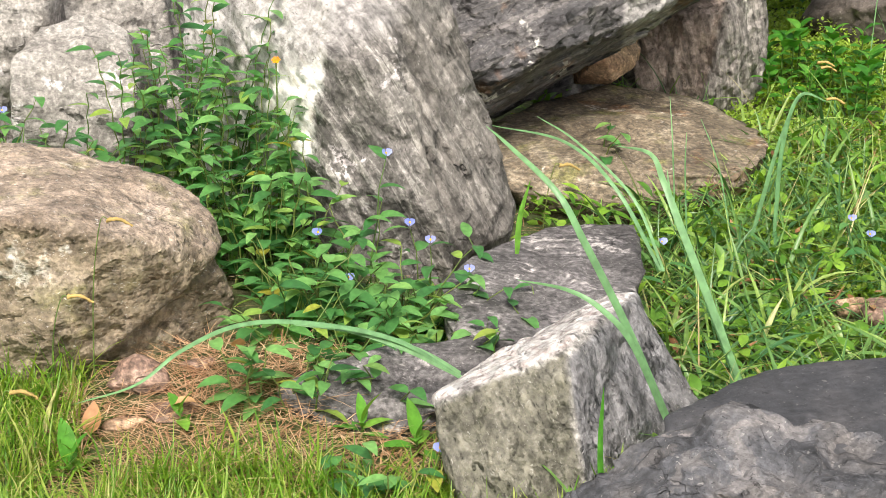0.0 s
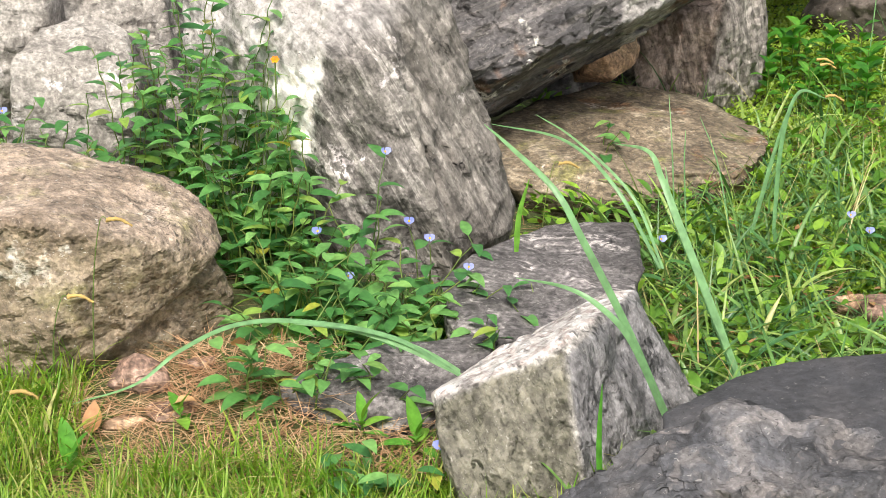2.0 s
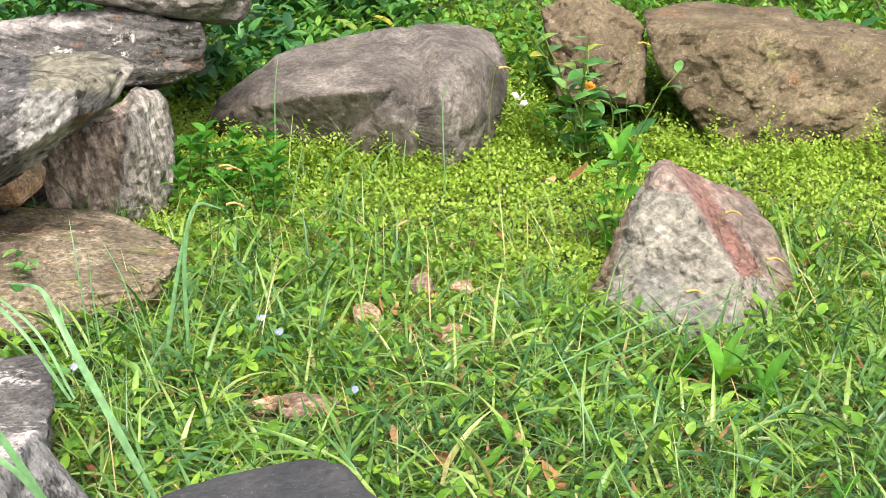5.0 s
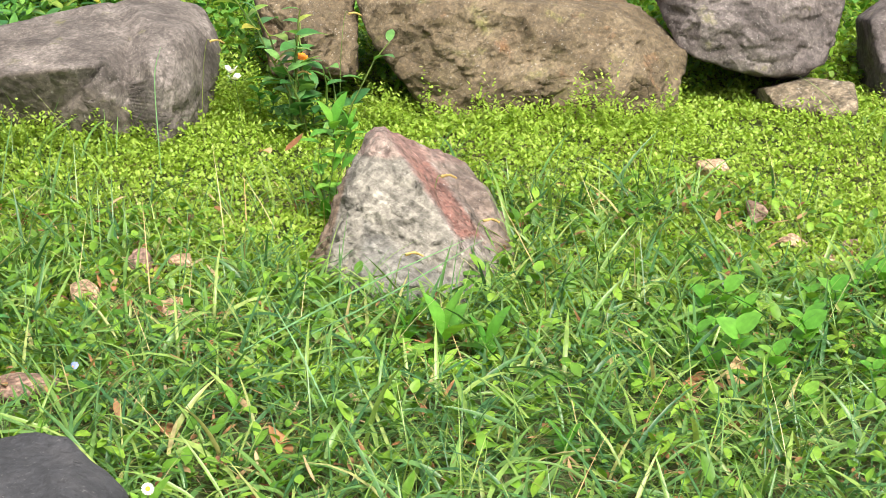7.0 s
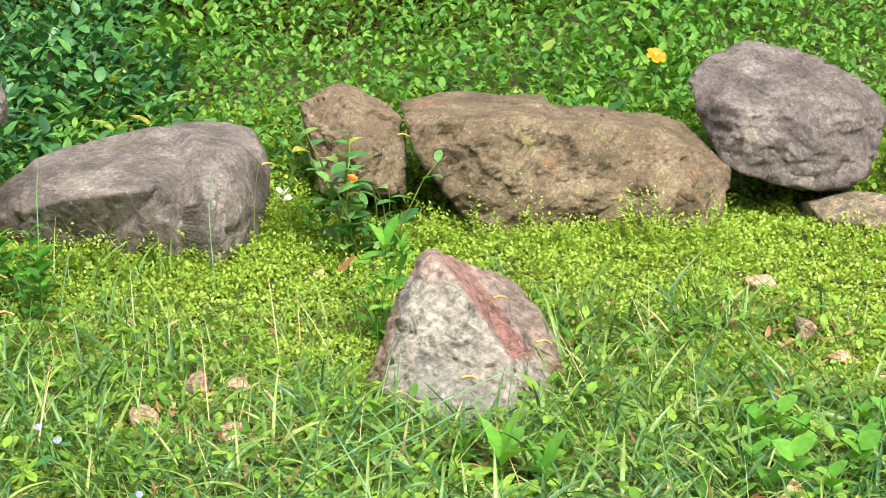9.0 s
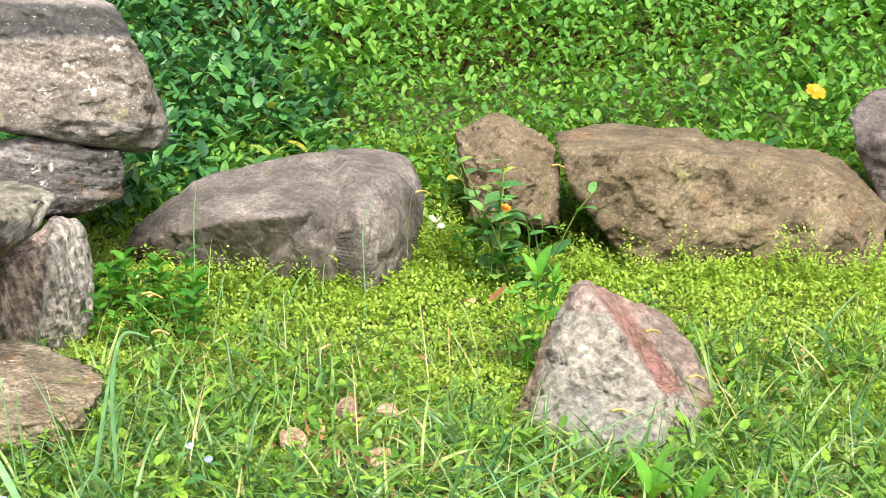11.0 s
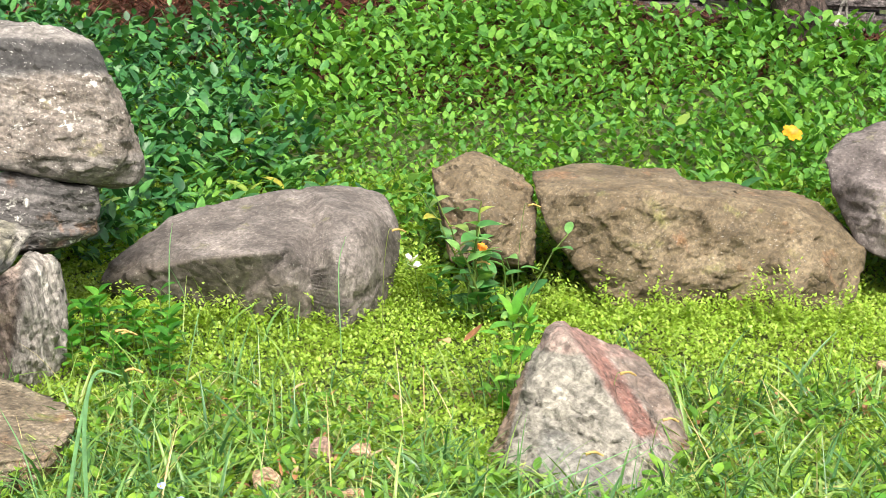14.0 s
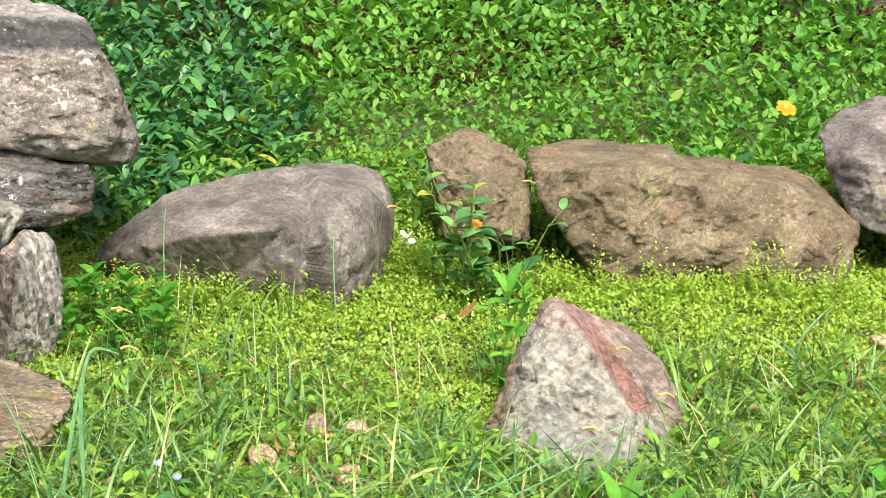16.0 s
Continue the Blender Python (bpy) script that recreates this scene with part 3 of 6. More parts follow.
def pebble(at, size, material, label, seed, category="stone", sink=0.25, turn=0.0, **kw):
    """A small stone: a rough lump of the given length, depth and height."""
    r = np.random.default_rng(seed)
    c = r.normal(size=(14, 3))
    c /= np.linalg.norm(c, axis=1)[:, None]
    c = c * np.array(size) / 2 * r.uniform(0.85, 1.1, (14, 1))
    big = max(size)
    opts = dict(level=4, edge=22, lump=0.05 * big, chip=0.03 * big, facet=0, layers=0.01 * big, flake=0.03 * big, crack=0, chips=6, seed=seed)
    opts.update(kw)
    me = rock_mesh("stone", c, (0, 0), material, at=at, **opts)
    ob = new("stone", me)
    z = float(ground_z(at[0], at[1])) if len(at) < 3 else at[2]
    ob.matrix_world = Matrix.Translation((at[0], at[1], z + size[2] * (0.5 - sink))) @ Matrix.Rotation(turn, 4, "Z")
    SOLIDS[-1] = (np.array(ob.location), SOLIDS[-1][1])
    CLEARINGS.append((at[0] * 0.985, at[1] * 0.985, 0.35 * big + 0.045))
    return tagged(ob, label, category)

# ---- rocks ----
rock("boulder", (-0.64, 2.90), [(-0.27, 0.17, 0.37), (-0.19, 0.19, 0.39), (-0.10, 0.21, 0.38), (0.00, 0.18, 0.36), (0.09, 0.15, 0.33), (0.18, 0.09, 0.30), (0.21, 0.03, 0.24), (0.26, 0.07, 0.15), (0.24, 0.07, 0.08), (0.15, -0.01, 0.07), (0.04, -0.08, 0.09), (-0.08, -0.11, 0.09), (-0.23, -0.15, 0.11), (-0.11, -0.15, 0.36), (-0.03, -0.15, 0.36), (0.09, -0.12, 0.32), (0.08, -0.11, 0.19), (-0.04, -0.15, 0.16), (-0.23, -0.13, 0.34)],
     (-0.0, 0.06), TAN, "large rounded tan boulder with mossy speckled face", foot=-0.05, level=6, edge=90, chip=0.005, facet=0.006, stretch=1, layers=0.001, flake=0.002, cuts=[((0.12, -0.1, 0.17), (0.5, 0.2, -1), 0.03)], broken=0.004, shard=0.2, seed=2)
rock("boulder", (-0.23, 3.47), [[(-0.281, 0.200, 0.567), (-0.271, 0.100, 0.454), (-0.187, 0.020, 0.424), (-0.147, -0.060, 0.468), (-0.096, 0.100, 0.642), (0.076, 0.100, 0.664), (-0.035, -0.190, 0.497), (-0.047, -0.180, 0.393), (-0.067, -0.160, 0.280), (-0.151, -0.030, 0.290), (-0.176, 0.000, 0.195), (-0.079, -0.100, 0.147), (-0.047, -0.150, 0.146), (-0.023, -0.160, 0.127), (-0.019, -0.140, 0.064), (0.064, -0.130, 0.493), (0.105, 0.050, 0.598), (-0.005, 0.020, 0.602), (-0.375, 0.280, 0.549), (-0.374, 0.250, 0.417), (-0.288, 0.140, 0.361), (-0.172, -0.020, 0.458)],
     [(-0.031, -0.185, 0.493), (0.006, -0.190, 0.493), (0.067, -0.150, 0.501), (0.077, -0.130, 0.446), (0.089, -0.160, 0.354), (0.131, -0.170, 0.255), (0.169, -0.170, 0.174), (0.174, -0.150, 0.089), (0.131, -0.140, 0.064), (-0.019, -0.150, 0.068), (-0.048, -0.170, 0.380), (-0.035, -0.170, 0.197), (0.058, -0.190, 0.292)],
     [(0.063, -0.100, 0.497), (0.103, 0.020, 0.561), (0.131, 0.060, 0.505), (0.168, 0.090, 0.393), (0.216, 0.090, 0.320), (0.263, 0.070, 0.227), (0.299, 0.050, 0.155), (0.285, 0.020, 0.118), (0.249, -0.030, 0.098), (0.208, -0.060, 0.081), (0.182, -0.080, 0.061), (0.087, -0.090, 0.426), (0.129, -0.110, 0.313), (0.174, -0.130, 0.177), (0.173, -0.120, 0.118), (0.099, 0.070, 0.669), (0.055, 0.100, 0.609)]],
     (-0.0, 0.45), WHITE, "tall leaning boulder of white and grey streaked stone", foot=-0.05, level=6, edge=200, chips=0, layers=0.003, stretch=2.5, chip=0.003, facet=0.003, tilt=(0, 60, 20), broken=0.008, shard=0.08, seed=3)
rock("boulder", (-0.99, 3.84), [(-0.12, -0.05, 0.34), (-0.01, -0.02, 0.35), (0.06, -0.02, 0.38), (0.09, 0.01, 0.43), (0.08, 0.06, 0.53), (-0.12, 0.01, 0.57)],
     (-0.0, 0.4), PALE, "pale grey boulder piled behind the weeds", foot=0.0, broken=0.01, seed=4)
rock("boulder", (-0.84, 3.73), [(-0.12, -0.05, 0.38), (-0.08, 0.06, 0.42), (-0.01, 0.13, 0.43), (0.10, 0.10, 0.41), (0.14, 0.00, 0.35), (0.14, -0.05, 0.27), (-0.02, -0.08, 0.27), (-0.11, -0.10, 0.30)],
     (-0.0, 0.4), PALE, "whitish rough boulder behind blue-flowered weeds", foot=0.0, broken=0.008, seed=5)
rock("boulder", (-0.81, 4.07), [(-0.14, -0.03, 0.38), (-0.14, 0.02, 0.49), (0.08, 0.06, 0.51), (0.12, 0.02, 0.37), (0.16, -0.02, 0.19), (-0.12, -0.07, 0.20)],
     (-0.0, 0.4), PALE, "pale cream boulder wedged in the rock pile", foot=0.0, broken=0.01, seed=6)
rock("boulder", (0.29, 4.22), [[(-0.420, -0.181, 0.520), (-0.391, -0.235, 0.422), (-0.360, -0.289, 0.342), (-0.347, -0.290, 0.306), (-0.260, -0.291, 0.292), (-0.219, -0.276, 0.332), (-0.142, -0.235, 0.360), (-0.054, -0.195, 0.374), (0.038, -0.136, 0.397), (0.120, -0.065, 0.414), (0.130, -0.036, 0.419), (0.259, 0.100, 0.430), (0.300, 0.145, 0.469), (0.329, 0.192, 0.499), (0.299, 0.236, 0.510), (0.259, 0.351, 0.510), (0.080, 0.363, 0.508), (0.070, -0.089, 0.509), (0.189, -0.003, 0.490), (-0.080, 0.312, 0.499), (-0.289, -0.166, 0.173), (-0.217, -0.095, 0.193), (-0.171, -0.080, 0.238), (-0.098, -0.038, 0.275), (-0.045, -0.015, 0.304), (0.049, 0.014, 0.339)]],
     (-0.0, 0.4), DARK, "dark layered slab jutting out over a hollow", level=6, edge=200, chips=0, layers=0.003, stretch=2.5, chip=0.004, facet=0.004, tilt=(10, -18, 0), broken=0.014, shard=0.12, seed=7)
rock("boulder", (0.59, 4.67), [(-0.23, 0.06, 0.19), (-0.14, 0.01, 0.30), (0.01, 0.01, 0.38), (0.07, 0.07, 0.38), (0.13, 0.08, 0.37), (0.15, 0.08, 0.35), (0.16, 0.04, 0.24), (0.13, -0.02, 0.18), (0.09, -0.04, 0.10), (-0.00, -0.05, 0.06), (-0.14, -0.05, 0.08), (-0.20, -0.03, 0.10), (0.01, -0.11, 0.34), (0.01, -0.11, 0.17)],
     (0.06, 0.38), UPRIGHT, "upright weathered grey-brown rock under stacked slabs", foot=-0.05, level=6, edge=86, layers=0.003, stretch=2, chip=0.006, tilt=(0, 80, 0), cuts=[((0.01, -0.11, 0.27), (-0.97, 0.15, 0.16), 0.035)], broken=0.007, shard=0.1, seed=8)
rock("boulder", (0.64, 4.82), [(-0.31, 0.11, 0.54), (-0.03, 0.04, 0.57), (0.09, -0.03, 0.56), (0.22, -0.00, 0.52), (0.21, -0.00, 0.40), (0.11, -0.03, 0.37), (0.02, -0.07, 0.38), (-0.33, -0.04, 0.42)],
     (0.07, 0.47), WEDGE, "dark layered rock wedged between stacked boulders", edge=96, layers=0.006, stretch=3, chip=0.006, broken=0.009, shard=0.12, seed=9)
rock("boulder", (0.74, 4.92), [[(-0.085, 0.161, 0.959), (0.044, 0.144, 0.939), (0.096, 0.135, 0.926), (0.156, 0.112, 0.888), (0.182, 0.038, 0.796), (0.229, -0.033, 0.667), (0.250, -0.052, 0.585), (0.235, -0.089, 0.554), (0.212, -0.081, 0.520), (0.122, -0.121, 0.529), (0.006, -0.120, 0.549), (-0.122, -0.125, 0.587), (-0.339, -0.085, 0.640), (-0.419, 0.010, 0.851), (-0.259, 0.152, 0.968), (-0.085, 0.011, 0.919), (0.085, -0.011, 0.895), (0.125, -0.026, 0.855), (0.138, -0.085, 0.799), (0.163, -0.137, 0.655), (0.169, -0.161, 0.599), (0.148, -0.152, 0.574), (0.020, -0.147, 0.621), (-0.097, -0.027, 0.809), (0.026, -0.074, 0.809), (-0.136, -0.130, 0.606)]],
     (0.10, 0.56), CAP, "large weathered grey-brown boulder on top of the pile", level=6, edge=220, chips=0, chip=0.003, facet=0.003, stretch=2, layers=0.003, tilt=(2, 4, 0), cuts=[((0.03, -0.04, 0.815), (0.01, 0.12, 0.99), 0.012)], broken=0.01, shard=0.14, seed=10)
rock("boulder", (0.21, 4.87), [(-0.33, 0.12, 0.19), (0.03, 0.11, 0.26), (0.30, 0.03, 0.25), (0.32, -0.02, 0.00), (0.00, -0.09, -0.05), (-0.29, -0.13, -0.06)],
     (-0.0, 0.3), DARK, "dark rock at the back of a hollow", foot=-0.05, seed=25)
rock("boulder", (0.30, 4.45), [(-0.08, 0.08, 0.22), (-0.02, 0.07, 0.29), (0.08, 0.06, 0.29), (0.08, -0.02, 0.22), (0.03, -0.07, 0.19), (-0.05, -0.05, 0.19), (-0.01, -0.11, 0.27)],
     (-0.0, 0.2), PEBBLE, "small smooth tan stone wedged in the hollow", seed=11)
rock("boulder", (0.35, 4.10), [(-0.23, 0.23, 0.13), (-0.02, 0.42, 0.14), (0.17, 0.45, 0.12), (0.33, 0.22, 0.10), (0.30, -0.03, 0.11), (0.24, -0.17, 0.10), (0.21, -0.19, 0.06), (-0.33, 0.14, 0.12), (-0.31, -0.15, 0.10), (-0.28, -0.23, 0.07), (-0.04, -0.28, 0.06), (-0.15, -0.19, 0.12), (0.07, -0.21, 0.11)],
     (-0.0, 0.05), BROWN, "flat brown slab with layered weathered top", foot=-0.06, level=6, edge=160, chips=3, layers=0.006, stretch=3, facet=0.016, tilt=(4, 4, 0), seed=12)
rock("boulder", (0.11, 3.11), [(-0.18, -0.02, 0.15), (-0.11, 0.13, 0.15), (0.01, 0.32, 0.14), (0.20, 0.36, 0.14), (0.18, 0.06, 0.15), (0.14, -0.14, 0.14), (0.02, -0.23, 0.13), (-0.11, -0.25, 0.13), (-0.18, -0.17, 0.13)],
     (-0.0, 0.1), CRUST, "low dark rock with white lichen crust among weeds", foot=-0.06, edge=67, layers=0.006, seed=13)
rock("boulder", (-0.16, 2.74), [(-0.16, -0.03, 0.10), (-0.11, 0.01, 0.12), (0.02, 0.08, 0.13), (0.16, 0.12, 0.14), (0.18, 0.05, 0.14), (0.11, -0.04, 0.10), (0.01, -0.08, 0.05), (-0.10, -0.07, 0.07), (-0.15, -0.05, 0.09)],
     (-0.0, 0.15), CRUST, "low grey rock half sunk in pine straw", foot=-0.06, edge=76, layers=0.006, seed=14)
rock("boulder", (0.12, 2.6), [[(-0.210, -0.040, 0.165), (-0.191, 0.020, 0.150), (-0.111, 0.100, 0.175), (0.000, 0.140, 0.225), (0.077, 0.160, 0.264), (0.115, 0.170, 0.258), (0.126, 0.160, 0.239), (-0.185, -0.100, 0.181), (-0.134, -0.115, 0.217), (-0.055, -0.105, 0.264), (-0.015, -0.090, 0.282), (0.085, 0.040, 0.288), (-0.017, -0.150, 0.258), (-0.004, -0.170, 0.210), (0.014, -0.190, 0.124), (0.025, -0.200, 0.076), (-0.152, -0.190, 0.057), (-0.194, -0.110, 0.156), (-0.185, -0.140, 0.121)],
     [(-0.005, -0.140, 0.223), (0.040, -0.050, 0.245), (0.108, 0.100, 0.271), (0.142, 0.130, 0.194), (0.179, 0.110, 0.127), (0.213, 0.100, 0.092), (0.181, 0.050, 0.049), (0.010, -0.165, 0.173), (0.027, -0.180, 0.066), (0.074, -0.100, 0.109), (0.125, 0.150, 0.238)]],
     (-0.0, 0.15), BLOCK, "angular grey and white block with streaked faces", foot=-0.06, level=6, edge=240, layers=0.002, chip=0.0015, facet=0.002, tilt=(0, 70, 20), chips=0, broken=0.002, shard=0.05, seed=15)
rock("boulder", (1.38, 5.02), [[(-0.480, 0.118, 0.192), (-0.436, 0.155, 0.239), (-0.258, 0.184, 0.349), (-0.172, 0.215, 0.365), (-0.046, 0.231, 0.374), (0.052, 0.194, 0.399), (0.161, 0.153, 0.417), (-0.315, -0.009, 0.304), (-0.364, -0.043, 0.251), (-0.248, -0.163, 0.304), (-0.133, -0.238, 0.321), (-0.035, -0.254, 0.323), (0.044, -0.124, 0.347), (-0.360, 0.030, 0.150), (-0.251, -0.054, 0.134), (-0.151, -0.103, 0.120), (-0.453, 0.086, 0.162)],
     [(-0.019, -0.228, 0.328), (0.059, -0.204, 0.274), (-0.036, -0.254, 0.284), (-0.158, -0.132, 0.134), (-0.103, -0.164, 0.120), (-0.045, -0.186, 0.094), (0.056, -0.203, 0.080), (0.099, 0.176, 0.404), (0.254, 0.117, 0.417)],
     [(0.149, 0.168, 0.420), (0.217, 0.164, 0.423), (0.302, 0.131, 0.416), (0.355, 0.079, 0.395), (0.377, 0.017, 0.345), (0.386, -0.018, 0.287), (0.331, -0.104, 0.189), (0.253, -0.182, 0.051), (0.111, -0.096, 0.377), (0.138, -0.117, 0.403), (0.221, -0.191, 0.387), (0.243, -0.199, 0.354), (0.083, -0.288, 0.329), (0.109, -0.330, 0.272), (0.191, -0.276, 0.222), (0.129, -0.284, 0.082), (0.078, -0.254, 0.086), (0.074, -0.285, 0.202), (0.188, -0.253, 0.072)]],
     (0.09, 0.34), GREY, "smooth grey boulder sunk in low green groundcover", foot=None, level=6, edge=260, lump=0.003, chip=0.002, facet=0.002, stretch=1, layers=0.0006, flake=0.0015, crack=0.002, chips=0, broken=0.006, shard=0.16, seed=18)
rock("boulder", (2.02, 5.02), [[(-0.123, 0.100, 0.460), (-0.043, 0.155, 0.477), (0.033, 0.159, 0.493), (0.083, 0.118, 0.479), (0.130, 0.036, 0.446), (0.148, -0.035, 0.402), (0.130, -0.103, 0.330), (0.106, -0.147, 0.197), (0.000, -0.011, 0.463), (-0.025, -0.097, 0.366), (-0.006, -0.137, 0.255), (-0.118, -0.062, 0.215), (-0.124, 0.036, 0.399), (-0.103, -0.025, 0.333)]],
     (0.11, 0.28), OCHRE, "small brown boulder behind a leafy weed", foot=None, level=6, edge=230, chip=0.003, chips=0, stretch=1, facet=0.003, broken=0.01, shard=0.12, seed=19)
rock("boulder", (2.58, 4.7), [[(-0.394, 0.332, 0.449), (-0.272, 0.382, 0.454), (-0.244, 0.382, 0.459), (0.067, 0.296, 0.434), (-0.063, 0.024, 0.439), (-0.442, 0.200, 0.423), (-0.373, 0.099, 0.419), (-0.234, 0.014, 0.428), (-0.105, -0.057, 0.426), (-0.086, -0.107, 0.291), (-0.031, -0.170, 0.168), (-0.010, -0.178, 0.099), (-0.154, -0.091, 0.102), (-0.273, -0.025, 0.091), (-0.310, 0.000, 0.105), (-0.338, 0.011, 0.155), (-0.406, 0.079, 0.266), (-0.440, 0.146, 0.336), (-0.246, -0.051, 0.312), (-0.303, -0.045, 0.197), (-0.141, -0.112, 0.248)],
     [(-0.114, 0.257, 0.378), (0.066, 0.253, 0.419), (0.201, 0.202, 0.403), (0.342, 0.084, 0.389), (0.391, -0.020, 0.371), (0.414, -0.125, 0.320), (0.418, -0.212, 0.273), (0.404, -0.239, 0.221), (0.361, -0.287, 0.144), (0.281, -0.321, 0.055), (0.168, -0.267, 0.087), (0.013, -0.187, 0.099), (0.023, -0.084, 0.414), (0.200, -0.161, 0.392), (0.266, -0.208, 0.350), (0.313, -0.258, 0.266), (0.128, -0.262, 0.240), (0.253, -0.299, 0.222), (-0.041, -0.145, 0.213), (-0.100, -0.042, 0.420)]],
     (0.166, 0.31), OCHRE, "long brown boulder with cracked flat face", foot=None, level=6, edge=240, chips=0, chip=0.003, facet=0.003, lump=0.004, flake=0.004, crack=0.003, layers=0.001, stretch=1.2, tilt=(8, -25, 0), cuts=[((-0.02, 0.0, 0.42), (1.0, -0.32, 0.3), 0.007)], dents=[((-0.2, 0.02, 0.26), 0.06, 0.02)], broken=0.009, shard=0.13, seed=20)
rock("boulder", (3.2, 4.49), [[(-0.235, 0.171, 0.492), (-0.183, 0.223, 0.514), (-0.120, 0.248, 0.555), (0.010, 0.218, 0.597), (0.127, 0.138, 0.564), (0.230, 0.021, 0.508), (0.272, -0.066, 0.449), (0.269, -0.109, 0.396), (0.230, -0.157, 0.323), (0.152, -0.186, 0.227), (0.091, -0.189, 0.200), (0.013, -0.173, 0.201), (-0.039, -0.148, 0.210), (-0.123, -0.096, 0.239), (-0.193, -0.039, 0.253), (-0.216, 0.017, 0.279), (-0.237, 0.094, 0.377), (-0.187, -0.009, 0.438), (-0.002, -0.110, 0.437), (0.145, -0.127, 0.443), (-0.054, -0.163, 0.319), (-0.183, -0.066, 0.315)]],
     (0.22, 0.33), MAUVE, "rounded dark grey boulder resting on a pale rock", level=6, edge=170, chips=0, chip=0.003, facet=0.003, broken=0.01, shard=0.13, seed=21)
rock("boulder", (3.26, 4.22), [(-0.09, 0.13, 0.17), (0.04, 0.10, 0.19), (0.12, -0.03, 0.20), (0.07, -0.12, 0.15), (-0.01, -0.12, 0.14), (-0.11, 0.03, 0.14)],
     (0.12, 0.27), TAN, "pale flat rock under a rounded boulder", foot=0.0, seed=22)
rock("boulder", (3.66, 4.26), [(-0.11, 0.10, 0.34), (0.00, 0.13, 0.38), (0.10, 0.05, 0.40), (0.12, -0.10, 0.31), (0.03, -0.15, 0.20), (-0.14, -0.01, 0.19)],
     (0.16, 0.31), MAUVE, "grey boulder at the end of the row", foot=0.0, seed=23)
rock("boulder", (1.77, 3.72), [[(0.002, 0.241, 0.282), (0.045, 0.254, 0.282), (0.078, 0.228, 0.262), (-0.040, 0.205, 0.245), (-0.069, 0.196, 0.206), (-0.125, 0.145, 0.143), (-0.200, 0.091, 0.058), (-0.252, 0.049, -0.011), (-0.321, -0.041, -0.109), (-0.068, 0.119, 0.252), (-0.145, 0.044, 0.145), (-0.237, -0.046, 0.022), (-0.301, -0.127, -0.048), (-0.014, 0.116, 0.298), (-0.024, 0.011, 0.239), (0.013, -0.149, 0.174), (0.019, -0.206, 0.134), (0.006, -0.266, 0.064), (-0.042, -0.376, -0.075), (-0.219, -0.340, -0.044), (0.047, -0.021, 0.176), (-0.135, -0.103, 0.117)],
     [(0.028, 0.251, 0.273), (0.070, 0.210, 0.263), (0.079, 0.184, 0.235), (0.079, 0.074, 0.203), (0.130, -0.059, 0.120), (0.028, -0.188, 0.117), (0.151, -0.102, 0.074), (0.194, -0.132, -0.034), (0.004, -0.288, -0.008), (0.217, -0.198, -0.090), (0.179, -0.280, -0.140), (-0.031, -0.382, -0.087), (0.036, 0.017, 0.195), (0.116, 0.167, 0.226), (0.165, 0.189, 0.217)],
     [(0.142, 0.221, 0.215), (0.207, 0.236, 0.205), (0.244, 0.208, 0.180), (0.257, 0.158, 0.144), (0.279, 0.060, 0.051), (0.266, -0.033, -0.008), (0.218, -0.209, -0.124), (0.212, 0.013, 0.144), (0.213, -0.097, -0.006), (0.135, 0.158, 0.203), (0.139, 0.047, 0.146)]],
     (0.09, 0.18), RED, "pointed rock with red and cream streaked faces", foot=-0.06, level=6, edge=200, chip=0.004, layers=0.002, stretch=1.8, facet=0.004, tilt=(0, 48, 10), chips=0, dents=[((-0.07, -0.09, 0.07), 0.06, 0.03)], broken=0.008, shard=0.07, seed=24)
slate = new("boulder")
slate.location = (0.55, 2.38, 0)
tagged(slate, "black slate boulder with a rough raised ledge", "boulder")
part("back_ledge", rock_mesh("back_ledge", [[(-0.318, -0.022, 0.231), (-0.275, 0.013, 0.225), (-0.261, 0.032, 0.223), (-0.202, 0.085, 0.242), (-0.132, 0.117, 0.249), (-0.047, 0.127, 0.263), (0.049, 0.105, 0.273), (0.099, 0.069, 0.272), (0.112, 0.047, 0.260), (0.115, 0.006, 0.247), (0.028, -0.104, 0.248), (-0.022, -0.159, 0.230), (-0.316, -0.082, 0.208)],
     [(0.045, 0.085, 0.269), (0.102, 0.048, 0.269), (0.120, 0.006, 0.238), (0.144, -0.028, 0.240), (0.147, -0.048, 0.230), (0.141, -0.108, 0.172), (0.143, -0.179, 0.122), (0.032, -0.135, 0.258), (0.050, -0.177, 0.235), (-0.037, -0.237, 0.195), (-0.109, -0.229, 0.170)]],
     (0.01, 0.12), BLACK, foot=-0.05, level=6, edge=200, lump=0.003, chip=0.002, facet=0.004, layers=0.001, flake=0.002, crack=0.002, chips=0, seed=16, at=(0.55, 2.38)), slate, "smooth dark slate back")
